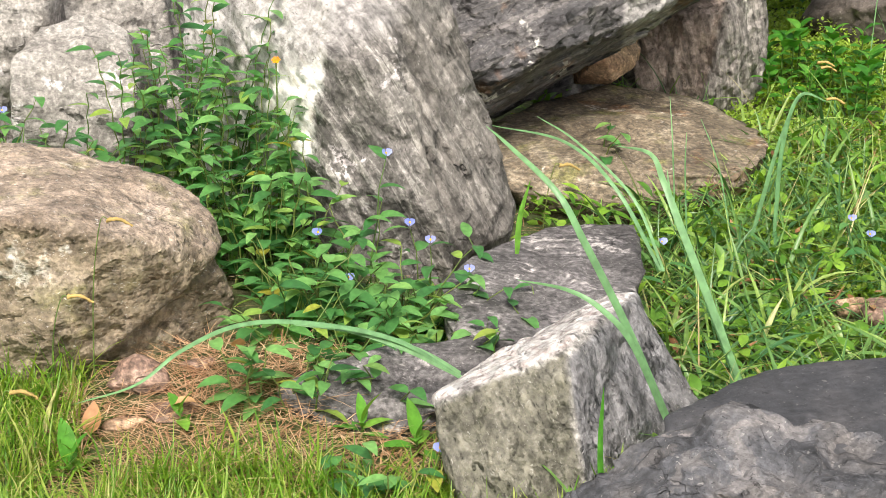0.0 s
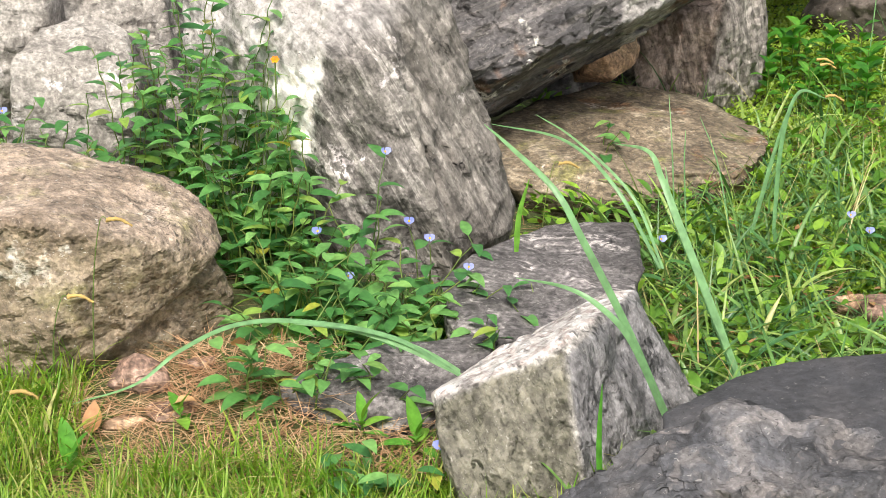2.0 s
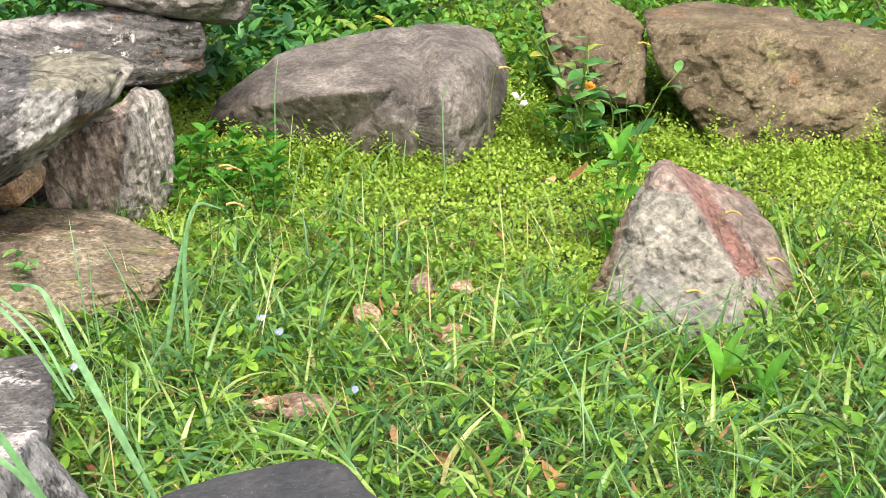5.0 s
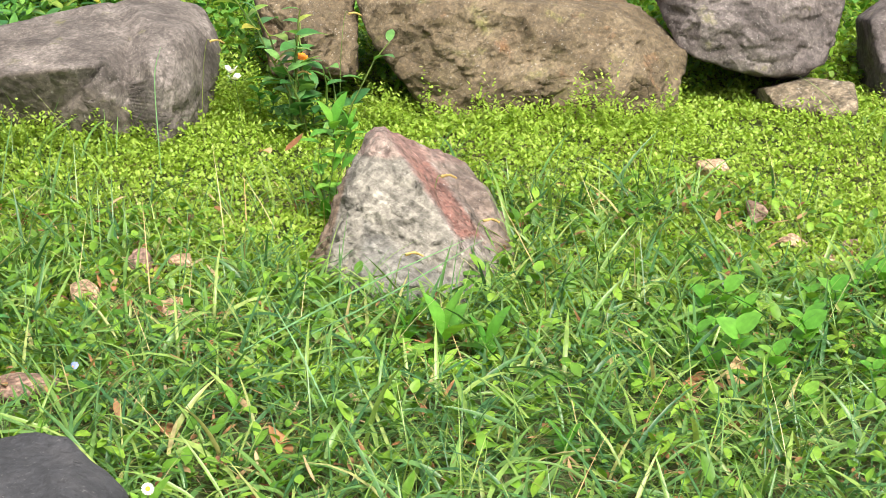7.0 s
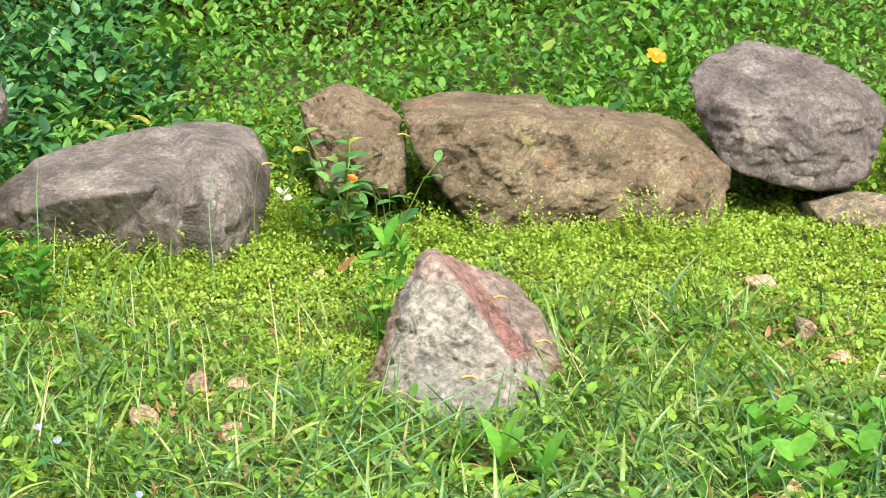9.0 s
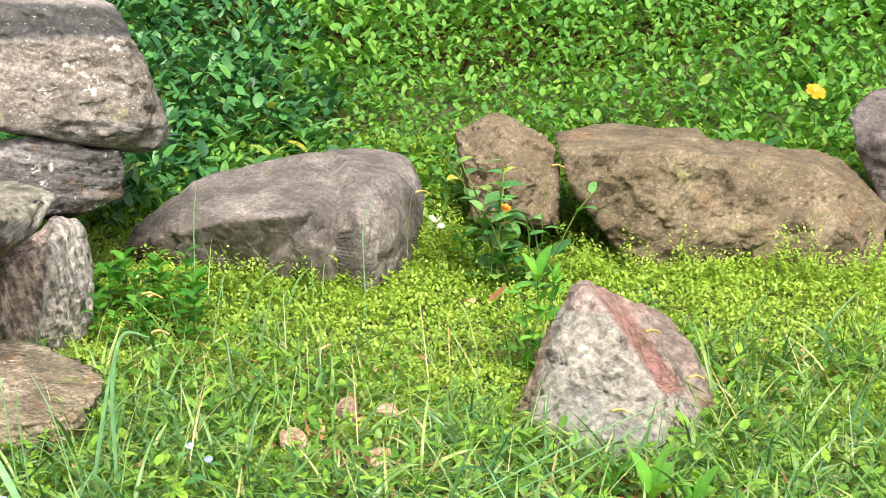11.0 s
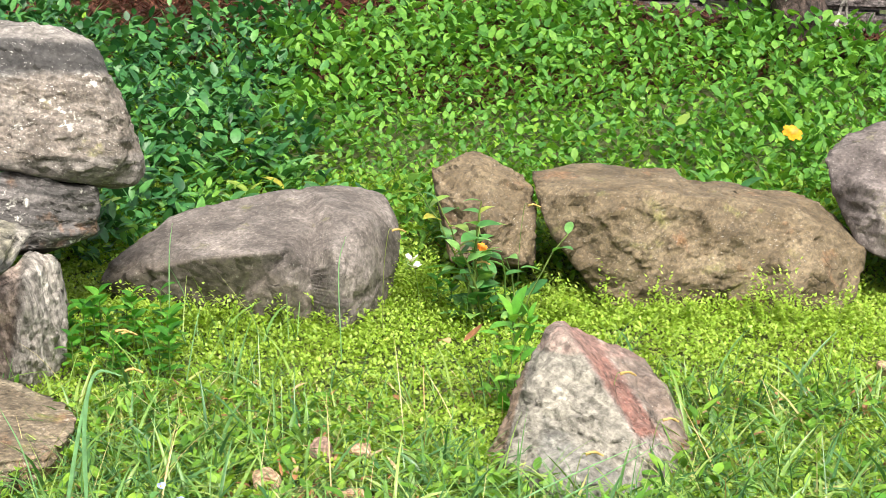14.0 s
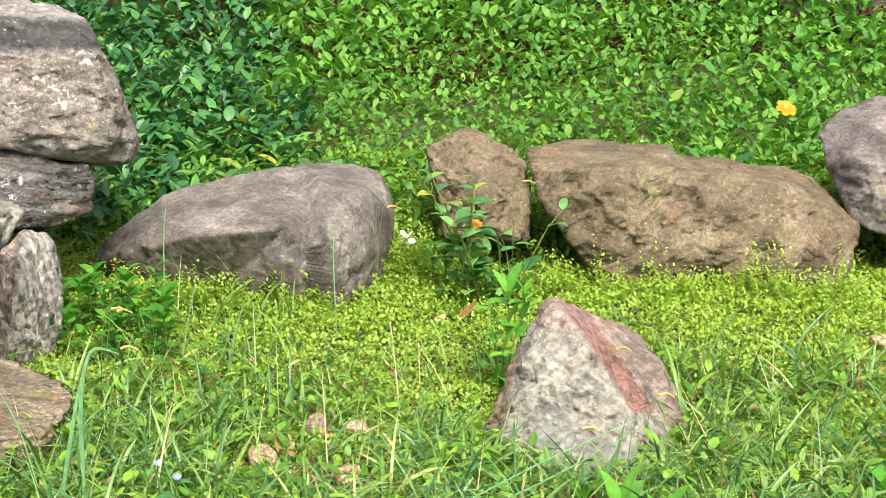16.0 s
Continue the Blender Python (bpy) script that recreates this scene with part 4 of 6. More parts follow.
part("front_ledge", rock_mesh("front_ledge", [[(-0.494, -0.141, 0.137), (-0.426, -0.130, 0.159), (-0.386, -0.104, 0.188), (-0.361, -0.087, 0.227), (-0.315, -0.073, 0.249), (-0.269, -0.068, 0.258), (-0.220, -0.054, 0.259), (-0.161, -0.071, 0.258), (-0.139, -0.104, 0.258), (-0.085, -0.080, 0.253), (-0.039, -0.086, 0.257), (0.008, -0.122, 0.248), (0.046, -0.177, 0.239), (-0.051, -0.266, 0.219), (-0.106, -0.239, 0.248), (-0.255, -0.211, 0.242), (-0.339, -0.170, 0.227), (-0.361, -0.258, 0.199), (-0.195, -0.299, 0.211), (-0.048, -0.286, 0.213)],
     [(0.019, -0.143, 0.250), (0.047, -0.187, 0.243), (0.106, -0.174, 0.210), (0.116, -0.236, 0.154), (-0.050, -0.266, 0.217), (0.007, -0.303, 0.195), (-0.107, -0.209, 0.225), (-0.171, -0.140, 0.229)]],
     (0.01, 0.06), SLATE, foot=-0.05, level=6, edge=200, chip=0.002, facet=0.004, lump=0.003, stretch=1.2, layers=0.001, tilt=(35, 8, 0), seed=17, flake=0.006, crack=0.006, chips=0, broken=0.012, shard=0.085, cuts=[((-0.217, -0.145, 0.237), (-0.5, -0.2, -1), 0.014), ((-0.126, -0.146, 0.241), (0.6, -0.3, -0.9), 0.013), ((-0.091, -0.241, 0.240), (0.2, -0.5, -1), 0.016), ((-0.309, -0.164, 0.214), (0.5, -0.4, -0.9), 0.014)], at=(0.55, 2.38)), slate, "rough flaked slate ledge")

# ---- loose stones ----
for k, (spot, size, mat, words) in enumerate((
    ((2.716, 3.912), (0.10, 0.07, 0.075), PEBBLE, "smooth cream-tan stone lying on groundcover"),
    ((2.635, 3.603), (0.075, 0.06, 0.08), COBBLE, "rounded pinkish grey stone beside other stones"),
    ((2.630, 3.422), (0.085, 0.06, 0.055), PEBBLE, "smooth reddish tan stone in the grass"),
    ((2.500, 3.392), (0.045, 0.04, 0.03), PEBBLE, "small grey-tan stone in the grass"),
    ((2.630, 3.296), (0.06, 0.04, 0.035), PEBBLE, "small tan stone beside a cluster of stones"),
    ((2.741, 3.336), (0.07, 0.05, 0.045), COBBLE, "small reddish stone beside a cluster of stones"),
    ((2.471, 3.594), (0.07, 0.05, 0.025), COBBLE, "flat red-brown stone on groundcover"),
    ((2.144, 3.562), (0.035, 0.03, 0.03), PEBBLE, "tiny pale stone in the grass"),
    ((1.018, 3.803), (0.10, 0.07, 0.06), PEBBLE, "pale tan stone half hidden in grass"),
    ((1.184, 3.914), (0.055, 0.05, 0.085), COBBLE, "small upright brown stone in the grass"),
    ((1.273, 3.908), (0.08, 0.06, 0.05), PEBBLE, "pale pinkish stone in the grass"),
    ((1.178, 3.655), (0.10, 0.07, 0.04), PEBBLE, "flat orange-tan stone in the grass"),
    ((0.780, 3.336), (0.11, 0.08, 0.06), COBBLE, "reddish stone sunk in meadow grass"),
    ((0.721, 3.400), (0.07, 0.06, 0.05), PEBBLE, "tan stone sunk in meadow grass"),
)):
    pebble(spot, (1.35 * size[0], 1.3 * size[1], 1.0 * size[2]), mat, words, 60 + k, turn=k * 1.3, sink=0.08)
for k, (spot, size, words) in enumerate((
    ((-0.555, 2.757), (0.13, 0.07, 0.08), "rough pinkish brown stone on pine straw"),
    ((-0.490, 2.681), (0.13, 0.07, 0.03), "flat reddish stone lying in pine straw"),
    ((-0.562, 2.664), (0.09, 0.05, 0.03), "flat brown stone lying in pine straw"),
    ((-0.463, 2.808), (0.07, 0.05, 0.03), "small pinkish stone at the foot of a boulder"),
)):
    pebble(spot, size, COBBLE if k != 2 else PEBBLE, words, 90 + k, sink=0.2, turn=0.2 * k)


WEED_SPOTS = (
    ((-0.190, 2.643), 6, 0.7), ((-0.106, 2.618), 6, 0.75), ((-0.617, 2.529), 5, 0.75), ((-0.470, 2.650), 4, 0.6),
    ((1.571, 3.129), 8, 1.35), ((1.625, 3.047), 5, 1.2), ((1.525, 3.205), 6, 0.9),
    ((1.977, 2.782), 6, 0.8), ((1.517, 2.538), 6, 0.9), ((1.842, 2.810), 5, 0.7), ((0.806, 2.617), 6, 0.9),
    ((0.758, 2.411), 7, 0.8), ((0.836, 2.386), 6, 0.8), ((1.068, 2.940), 5, 0.8),
)
for spot, n, size in WEED_SPOTS:
    CLEARINGS.append((spot[0] * 0.985, spot[1] * 0.985, 0.075 * size))

# ---- plants ----
rng = np.random.default_rng(11)
FULL = lambda s: np.minimum(1, 0.55 + 1.6 * s) * (1 - s**2.2)  # grass blade
OVATE = lambda s: np.sin(np.pi * s**0.8) ** 0.8  # leaf


def strips(base, length, width, az, lean, curl, shape=FULL, seg=4, fold=0.0, roll=None):
    """Blades or leaves: each starts at its base, leans from the upright and curls over; fold sinks the midrib."""
    n = len(base)
    s = np.linspace(0, 1, seg + 1)
    ang = lean[:, None] + curl[:, None] * (s[:-1] + 0.5 / seg)
    step = (length / seg)[:, None]
    flat = np.concatenate([np.zeros((n, 1)), np.cumsum(np.sin(ang) * step, 1)], 1)
    up = np.concatenate([np.zeros((n, 1)), np.cumsum(np.cos(ang) * step, 1)], 1)
    ahead = np.stack([np.cos(az), np.sin(az), 0 * az], 1)
    side = np.stack([-np.sin(az), np.cos(az), 0 * az], 1)
    spine = base[:, None] + flat[..., None] * ahead[:, None] + up[..., None] * np.array([0, 0, 1.0])
    a2 = lean[:, None] + curl[:, None] * s
    normal = -np.cos(a2)[..., None] * ahead[:, None] + np.sin(a2)[..., None] * np.array([0, 0, 1.0])
    across = np.repeat(side[:, None], seg + 1, 1)
    if roll is not None:
        c, r = np.cos(roll)[:, None, None], np.sin(roll)[:, None, None]
        across, normal = across * c + normal * r, normal * c - across * r
    half = (width[:, None] * shape(s)[None] / 2)[..., None]
    rows, k = [], 0
    cols = 3 if fold else 2
    idx = np.zeros((seg + 1, cols), int)
    for i in range(seg + 1):
        if shape(s)[i] < 0.02:
            rows.append(spine[:, i : i + 1])
            idx[i] = k
            k += 1
        else:
            edge = [spine[:, i] - across[:, i] * half[:, i] + normal[:, i] * half[:, i] * fold, spine[:, i], spine[:, i] + across[:, i] * half[:, i] + normal[:, i] * half[:, i] * fold]
            rows.append(np.stack(edge if fold else [edge[0], edge[2]], 1))
            idx[i] = np.arange(k, k + cols)
            k += cols
    verts = np.concatenate(rows, 1)
    faces = []
    for i in range(seg):
        for c in range(cols - 1):
            q = list(dict.fromkeys([idx[i, c], idx[i, c + 1], idx[i + 1, c + 1], idx[i + 1, c]]))
            if len(q) >= 3:
                faces.append(q)
    return verts, faces


def gathered(name, sets, material):
    """One mesh of many strips."""
    vs, loops, sizes, at = [], [], [], 0
    for verts, faces in sets:
        n, k = verts.shape[:2]
        vs.append(verts.reshape(-1, 3))
        for q in faces:
            loops.append(((np.arange(n) * k)[:, None] + np.array(q) + at))
        at += n * k
    me = bpy.data.meshes.new(name)
    v = np.concatenate(vs)
    me.vertices.add(len(v))
    me.vertices.foreach_set("co", v.astype(np.float32).ravel())
    sizes = np.concatenate([np.full(len(l), l.shape[1]) for l in loops])
    flat = np.concatenate([l.ravel() for l in loops])
    me.loops.add(len(flat))
    me.loops.foreach_set("vertex_index", flat.astype(np.int32))
    me.polygons.add(len(sizes))
    me.polygons.foreach_set("loop_start", np.concatenate([[0], np.cumsum(sizes)[:-1]]).astype(np.int32))
    me.update(calc_edges=True)
    me.polygons.foreach_set("use_smooth", np.full(len(sizes), True))
    me.materials.append(material)
    me.validate()
    return me


def clear(x, y, grow=0.0, up=0.03, bare=True):
    """Which of the places lie outside all the rocks."""
    p = np.stack([x, y, ground_z(x, y) + up], 1)
    ok = np.full(len(p), True)
    for mid, planes in SOLIDS:
        inside = np.full(len(p), True)
        for n, h in planes:
            inside &= (p - mid) @ n < h + grow
        ok &= ~inside
    for cx, cy, r in CLEARINGS if bare else ():
        ok &= np.hypot(x - cx, y - cy) > r
    return ok


def along(x, y):
    """Distance ahead and to the side, as the row of boulders lies."""
    return AHEAD[0] * x + AHEAD[1] * y, AHEAD[1] * x - AHEAD[0] * y


def scatter(n, x0, x1, y0, y1, keep, grow=0.0, bare=True):
    x, y = rng.uniform(x0, x1, n), rng.uniform(y0, y1, n)
    s, u = along(x, y)
    f = np.stack([x, y, 0 * x], 1)
    ok = keep(x, y, s, u, fractal(f * 2.2, 3, 31)) & clear(x, y, grow, bare=bare)
    x, y = x[ok], y[ok]
    return np.stack([x, y, ground_z(x, y)], 1)


def uni(p, a, b):
    return rng.uniform(a, b, len(p))


TAU = 2 * math.pi
rad = np.radians


def to_wall(x, y):
    """How far a place lies before the timber edging."""
    d = WALL_B - WALL_A
    return ((x - WALL_A[0]) * d[1] - (y - WALL_A[1]) * d[0]) / np.hypot(*d)


def seen(x, y):
    """The wedge of land that lies before the path, with a margin."""
    a = np.degrees(np.arctan2(x, y))
    return (a > -17) & (a < 44)


# Fine lawn at the front, thin towards the straw
def lawn():
    p = scatter(30000, -1.3, 0.3, 1.9, 2.95, lambda x, y, s, u, n: seen(x, y) & (y + 0.2 * n < 2.8 - 0.33 * np.clip((x + 0.68) / 0.16, 0, 1)))
    short = strips(p, uni(p, 0.04, 0.13), uni(p, 0.002, 0.0044), uni(p, 0, TAU), rad(uni(p, 0, 40)), rad(uni(p, 5, 80)), seg=3)
    q = p[::7]
    wide = strips(q, uni(q, 0.06, 0.15), uni(q, 0.004, 0.007), uni(q, 0, TAU), rad(uni(q, 5, 45)), rad(uni(q, 20, 95)), fold=0.25)
    tagged(new("lawn_grass", gathered("lawn_grass", [short, wide], LAWN)), "yellow-green lawn grass with drying tips beside the rocks", "grass", kind="stuff")


# Coarse meadow grass between the rocks
def meadow():
    zone = lambda x, y, s, u, n: seen(x, y) & (x > 0.05 + 0.2 * (y > 3.2)) & (s < 4.15 + 0.5 * n) & (y > 1.9)
    p = scatter(26000, -0.1, 3.8, 1.2, 4.8, zone)
    s = along(p[:, 0], p[:, 1])[0]
    p[:, 2] += uni(p, 0, 0.055) * np.clip(1.3 - 0.3 * (s - 2.5), 0.45, 1.2)
    broad = strips(p, uni(p, 0.06, 0.17), uni(p, 0.005, 0.012), uni(p, 0, TAU), rad(uni(p, 25, 82)), rad(uni(p, 10, 75)), fold=0.3, seg=5, roll=rad(uni(p, -40, 40)))
    q = scatter(21000, -0.1, 3.8, 1.2, 5.3, lambda x, y, s, u, n: seen(x, y) & (x > 0.3) & (s < 4.5 + 0.7 * n) & (n > -0.35))
    thin = strips(q, uni(q, 0.09, 0.26), uni(q, 0.002, 0.0042), uni(q, 0, TAU), rad(uni(q, 10, 60)), rad(uni(q, 10, 100)), seg=6)
    r = q[::10]
    wide = strips(r, uni(r, 0.14, 0.28), uni(r, 0.006, 0.012), uni(r, 0, TAU), rad(uni(r, 5, 40)), rad(uni(r, 30, 110)), fold=0.35, seg=7, roll=rad(uni(r, -30, 30)))
    tagged(new("meadow_grass", gathered("meadow_grass", [broad, thin, wide], GRASS)), "long arching green grass blades between the boulders", "grass", kind="stuff")
    p = scatter(22000, -0.1, 3.8, 1.2, 4.9, lambda x, y, s, u, n: seen(x, y) & (x > 0.1) & (s < 4.4 + 0.4 * n))
    p[:, 2] += uni(p, 0.0, 0.085)
    low = strips(p, uni(p, 0.018, 0.058), uni(p, 0.009, 0.023), uni(p, 0, TAU), rad(uni(p, 30, 85)), rad(uni(p, 5, 60)), shape=OVATE, fold=0.25, roll=rad(uni(p, -25, 25)))
    tagged(new("meadow_weeds", gathered("meadow_weeds", [low], WEED)), "small green weed leaves among the grass", "weeds", kind="stuff")


# Low mat of tiny leaves round the far boulders
def groundcover():
    keep = lambda x, y, s, u, n: seen(x, y) & (s > 3.5 + 0.8 * n) & (s < 6.4) & (x > 0.45)
    p = scatter(390000, 0.3, 4.6, 3.0, 6.6, keep, bare=False)
    p[:, 2] += 0.035 * np.abs(fractal(p * [9, 9, 0], 2, 40)) + uni(p, 0, 0.025)
    mat = strips(p, uni(p, 0.008, 0.0155), uni(p, 0.0065, 0.0115), uni(p, 0, TAU), rad(uni(p, 10, 75)), rad(uni(p, -5, 35)), shape=OVATE, seg=3)
    q = scatter(9000, 0.4, 4.4, 3.2, 6.0, lambda x, y, s, u, n: seen(x, y) & (s > 4.75) & (s < 5.25) & (n > -0.3))
    sets = [mat]
    for k in range(9):
        b = q.copy()
        b[:, 2] += 0.009 * k
        b[:, :2] += rng.normal(0, 0.004, (len(b), 2))
        sets.append(strips(b, uni(b, 0.009, 0.016), uni(b, 0.005, 0.0085), uni(b, 0, TAU), rad(uni(b, 30, 70)), rad(uni(b, 0, 40)), shape=OVATE, seg=3))
    for (ax, ay), (bx, by), n in (((2.097, 4.645), (2.815, 4.276), 340), ((0.885, 4.915), (1.606, 4.752), 220), ((1.695, 4.912), (1.774, 4.990), 60), ((1.771, 4.885), (1.993, 4.745), 200), ((1.814, 5.029), (1.764, 4.728), 120), ((2.061, 4.661), (2.099, 4.590), 60)):
        t = rng.random(n)
        q = np.stack([ax + (bx - ax) * t + rng.normal(0, 0.035, n), ay + (by - ay) * t + rng.normal(0, 0.035, n), 0 * t], 1)
        q[:, 2] = ground_z(q[:, 0], q[:, 1])
        lift, lean = uni(q, 0.05, 0.12) * np.clip(0.75 + 1.6 * fractal(q * [7, 7, 0], 2, 61), 0.3, 1.7), rng.normal(0, 0.02, (n, 2))
        for k in range(16):  # shoots that climb the feet of the boulders
            b = q.copy()
            b[:, 2] += lift * k / 15
            b[:, :2] += lean * (k / 15) ** 2 + rng.normal(0, 0.003, (n, 2))
            sets.append(strips(b, uni(b, 0.01, 0.018), uni(b, 0.005, 0.009), uni(b, 0, TAU), rad(uni(b, 30, 75)), rad(uni(b, 0, 40)), shape=OVATE, seg=3))
    tagged(new("groundcover", gathered("groundcover", sets, MAT)), "bright yellow-green mat of tiny leaves around boulders", "groundcover", kind="stuff")


# Leafy weeds on the bank
def bank():
    keep = lambda x, y, s, u, n: seen(x, y) & (s > 5.75 + 0.4 * n - 0.4 * (x < 1.7)) & (to_wall(x, y) > 1.2 - 1.05 * np.clip((x - 1.6) / 2.0, 0, 1) + 0.35 * n)
    p = scatter(56000, -0.2, 9.6, 3.0, 10.6, keep)
    s = along(p[:, 0], p[:, 1])[0]
    sets, deep = [], []
    for k in range(4):
        b = p[rng.random(len(p)) < 0.6]
        b = b + np.stack([rng.normal(0, 0.02, len(b)), rng.normal(0, 0.02, len(b)), rng.uniform(0.02, 0.17, len(b))], 1)
        # Leaves on the left go to the darker material that paints the shade there.
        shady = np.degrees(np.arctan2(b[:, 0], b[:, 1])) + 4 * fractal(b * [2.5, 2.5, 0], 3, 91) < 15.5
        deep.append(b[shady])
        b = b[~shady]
        big = np.clip(0.3 + 0.22 * (along(b[:, 0], b[:, 1])[0] - 5.5), 0.34, 0.78) + 0.34 * np.clip(fractal(b * [1.6, 1.6, 0], 2, 78) + 0.3, 0, 1)
        sets.append(strips(b, uni(b, 0.04, 0.078) * big, uni(b, 0.022, 0.042) * big, uni(b, 0, TAU), rad(uni(b, 18, 72)), rad(uni(b, 5, 45)), shape=OVATE, fold=0.2, roll=rad(uni(b, -25, 25))))
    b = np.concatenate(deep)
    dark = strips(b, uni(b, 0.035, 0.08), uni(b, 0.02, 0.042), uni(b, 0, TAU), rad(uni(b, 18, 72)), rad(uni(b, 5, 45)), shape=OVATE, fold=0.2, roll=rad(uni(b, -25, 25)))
    tagged(new("shade_weeds", gathered("shade_weeds", [dark], SHADE)), "large-leaved blue-green weeds beside the rock pile, coloured dark for shade", "weeds", kind="stuff")
    tagged(new("bank_weeds", gathered("bank_weeds", sets, BANK)), "dense leafy green weeds covering the rising bank", "weeds", kind="stuff")


def litter():
    p = scatter(14000, -0.95, 0.2, 2.4, 3.3, lambda x, y, s, u, n: seen(x, y) & (np.hypot((x + 0.36) / 0.34, (y - 2.68) / 0.24) + 0.35 * n < 1.0), bare=False)
    q = scatter(7000, -0.9, 3.6, 1.6, 4.6, lambda x, y, s, u, n: seen(x, y) & (n > -0.2))
    p = np.concatenate([p, q])
    p[:, 2] += uni(p, 0.002, 0.025)
    a = strips(p, uni(p, 0.05, 0.12), uni(p, 0.0012, 0.0022), uni(p, 0, TAU), rad(uni(p, 75, 95)), rad(uni(p, -15, 25)), seg=3)
    tagged(new("pine_straw", gathered("pine_straw", [a], STRAW)), "reddish dry pine needles strewn on the ground", "pine straw", kind="stuff")
    p = scatter(220000, 1.0, 8.5, 6.5, 11.0, lambda x, y, s, u, n: seen(x, y) & (to_wall(x, y) < 1.6 + 0.2 * n) & (to_wall(x, y) > 0.02))
    p[:, 2] += uni(p, 0.0, 0.05)
    a = strips(p, uni(p, 0.06, 0.16), uni(p, 0.005, 0.012), uni(p, 0, TAU), rad(uni(p, 65, 95)), rad(uni(p, -15, 25)), seg=2)
    tagged(new("straw_mulch", gathered("straw_mulch", [a], MULCH)), "red-brown straw mulch along the top of the bank", "mulch", kind="stuff")


def leaf_litter():
    p = scatter(7500, -0.2, 3.8, 1.2, 4.6, lambda x, y, s, u, n: seen(x, y) & (x > 0.1) & (s < 4.5) & (n > -0.05), bare=False)
    p[:, 2] += uni(p, 0.005, 0.055)
    a = strips(p, uni(p, 0.02, 0.055), uni(p, 0.005, 0.016), uni(p, 0, TAU), rad(uni(p, 40, 100)), rad(uni(p, -30, 50)), shape=OVATE, fold=0.3)
    q = scatter(900, -0.2, 3.8, 1.2, 4.9, lambda x, y, s, u, n: seen(x, y) & (x > 0.2) & (s < 4.5), bare=False)
    dry = strips(q, uni(q, 0.12, 0.3), uni(q, 0.0016, 0.0034), uni(q, 0, TAU), rad(uni(q, 15, 75)), rad(uni(q, 5, 60)), seg=6)
    tagged(new("dry_grass", gathered("dry_grass", [dry], SEED_DRY)), "pale dry grass stalks among the green blades", "grass", kind="stuff")
    tagged(new("leaf_litter", gathered("leaf_litter", [a], LITTER)), "dry brown leaf litter under the grass", "leaf litter", kind="stuff")
    keep = lambda x, y, s, u, n: seen(x, y) & (s > 5.4) & (to_wall(x, y) > 1.2 - 1.05 * np.clip((x - 1.6) / 2.0, 0, 1) + 0.35 * n)
    p = scatter(150000, -0.2, 9.6, 3.0, 10.6, keep)
    p[:, 2] += uni(p, 0.01, 0.1)
    a = strips(p, uni(p, 0.018, 0.036), uni(p, 0.012, 0.022), uni(p, 0, TAU), rad(uni(p, 15, 75)), rad(uni(p, 0, 35)), shape=OVATE, seg=3)
    tagged(new("bank_groundcover", gathered("bank_groundcover", [a], WEED)), "small green leaves under the weeds on the bank", "groundcover", kind="stuff")


def outskirts():
    """Thin rough grass on the land that lies beside and behind the path."""
    p = scatter(60000, -7, 10, -5, 9, lambda x, y, s, u, n: ~seen(x, y) | (np.hypot(x, y) < 1.9))
    a = strips(p, uni(p, 0.06, 0.16), uni(p, 0.008, 0.02), uni(p, 0, TAU), rad(uni(p, 20, 75)), rad(uni(p, 10, 60)), seg=2)
    tagged(new("rough_grass", gathered("rough_grass", [a], LAWN)), "rough yellow-green grass around the rock garden", "grass", kind="stuff")


outskirts(), lawn(), leaf_litter(), meadow(), groundcover(), bank(), litter()

# ---- single plants ----
def tube(points, r0, r1, sides=5):
    """A tapered stem through the points."""
    p = np.array(points, float)
    d = np.gradient(p, axis=0)
    d /= np.linalg.norm(d, axis=1)[:, None] + 1e-9
    a = np.cross(d, np.where(np.abs(d[:, 2:3]) > 0.9, [1.0, 0, 0], [0, 0, 1.0]))
    a /= np.linalg.norm(a, axis=1)[:, None]
    b = np.cross(d, a)
    r = np.linspace(r0, r1, len(p))[:, None, None]
    t = np.linspace(0, TAU, sides, endpoint=False)
    v = p[:, None] + r * (a[:, None] * np.cos(t)[None, :, None] + b[:, None] * np.sin(t)[None, :, None])
    k = np.arange(len(p) * sides).reshape(len(p), sides)
    f = np.stack([k[:-1], np.roll(k[:-1], -1, 1), np.roll(k[1:], -1, 1), k[1:]], -1).reshape(-1, 4)
    return v.reshape(-1, 3), f


def stem_mesh(points, r0, r1, material=None):
    return mesh_of("stem", *tube(points, r0, r1), material or STEM)


def leaf_mesh(material, length, width, lean, curl, shape=OVATE, seg=6, fold=0.22):
    one = np.ones(1)
    return gathered("leaf", [strips(np.zeros((1, 3)), one * length, one * width, one * 0, one * rad(lean), one * rad(curl), shape, seg, fold)], material)


LANCE = lambda s: np.sin(np.pi * s**0.7) ** 0.9
DAY_LEAVES = [leaf_mesh(DAY, 0.085, 0.034, le, cu, LANCE) for le, cu in ((55, 40), (70, 45), (85, 25), (65, 60), (75, 50))]
BROAD_LEAVES = [leaf_mesh(BROAD, 0.09, 0.036, le, cu) for le, cu in ((15, 30), (40, 45), (65, 40), (75, 25))]
ROUND_LEAVES = [leaf_mesh(BROAD, 0.05, 0.044, le, cu) for le, cu in ((35, 35), (55, 40), (70, 25))]
CLUMP_LEAVES = [leaf_mesh(CLUMP, 0.06, 0.036, le, cu) for le, cu in ((35, 50), (55, 45), (70, 30))]
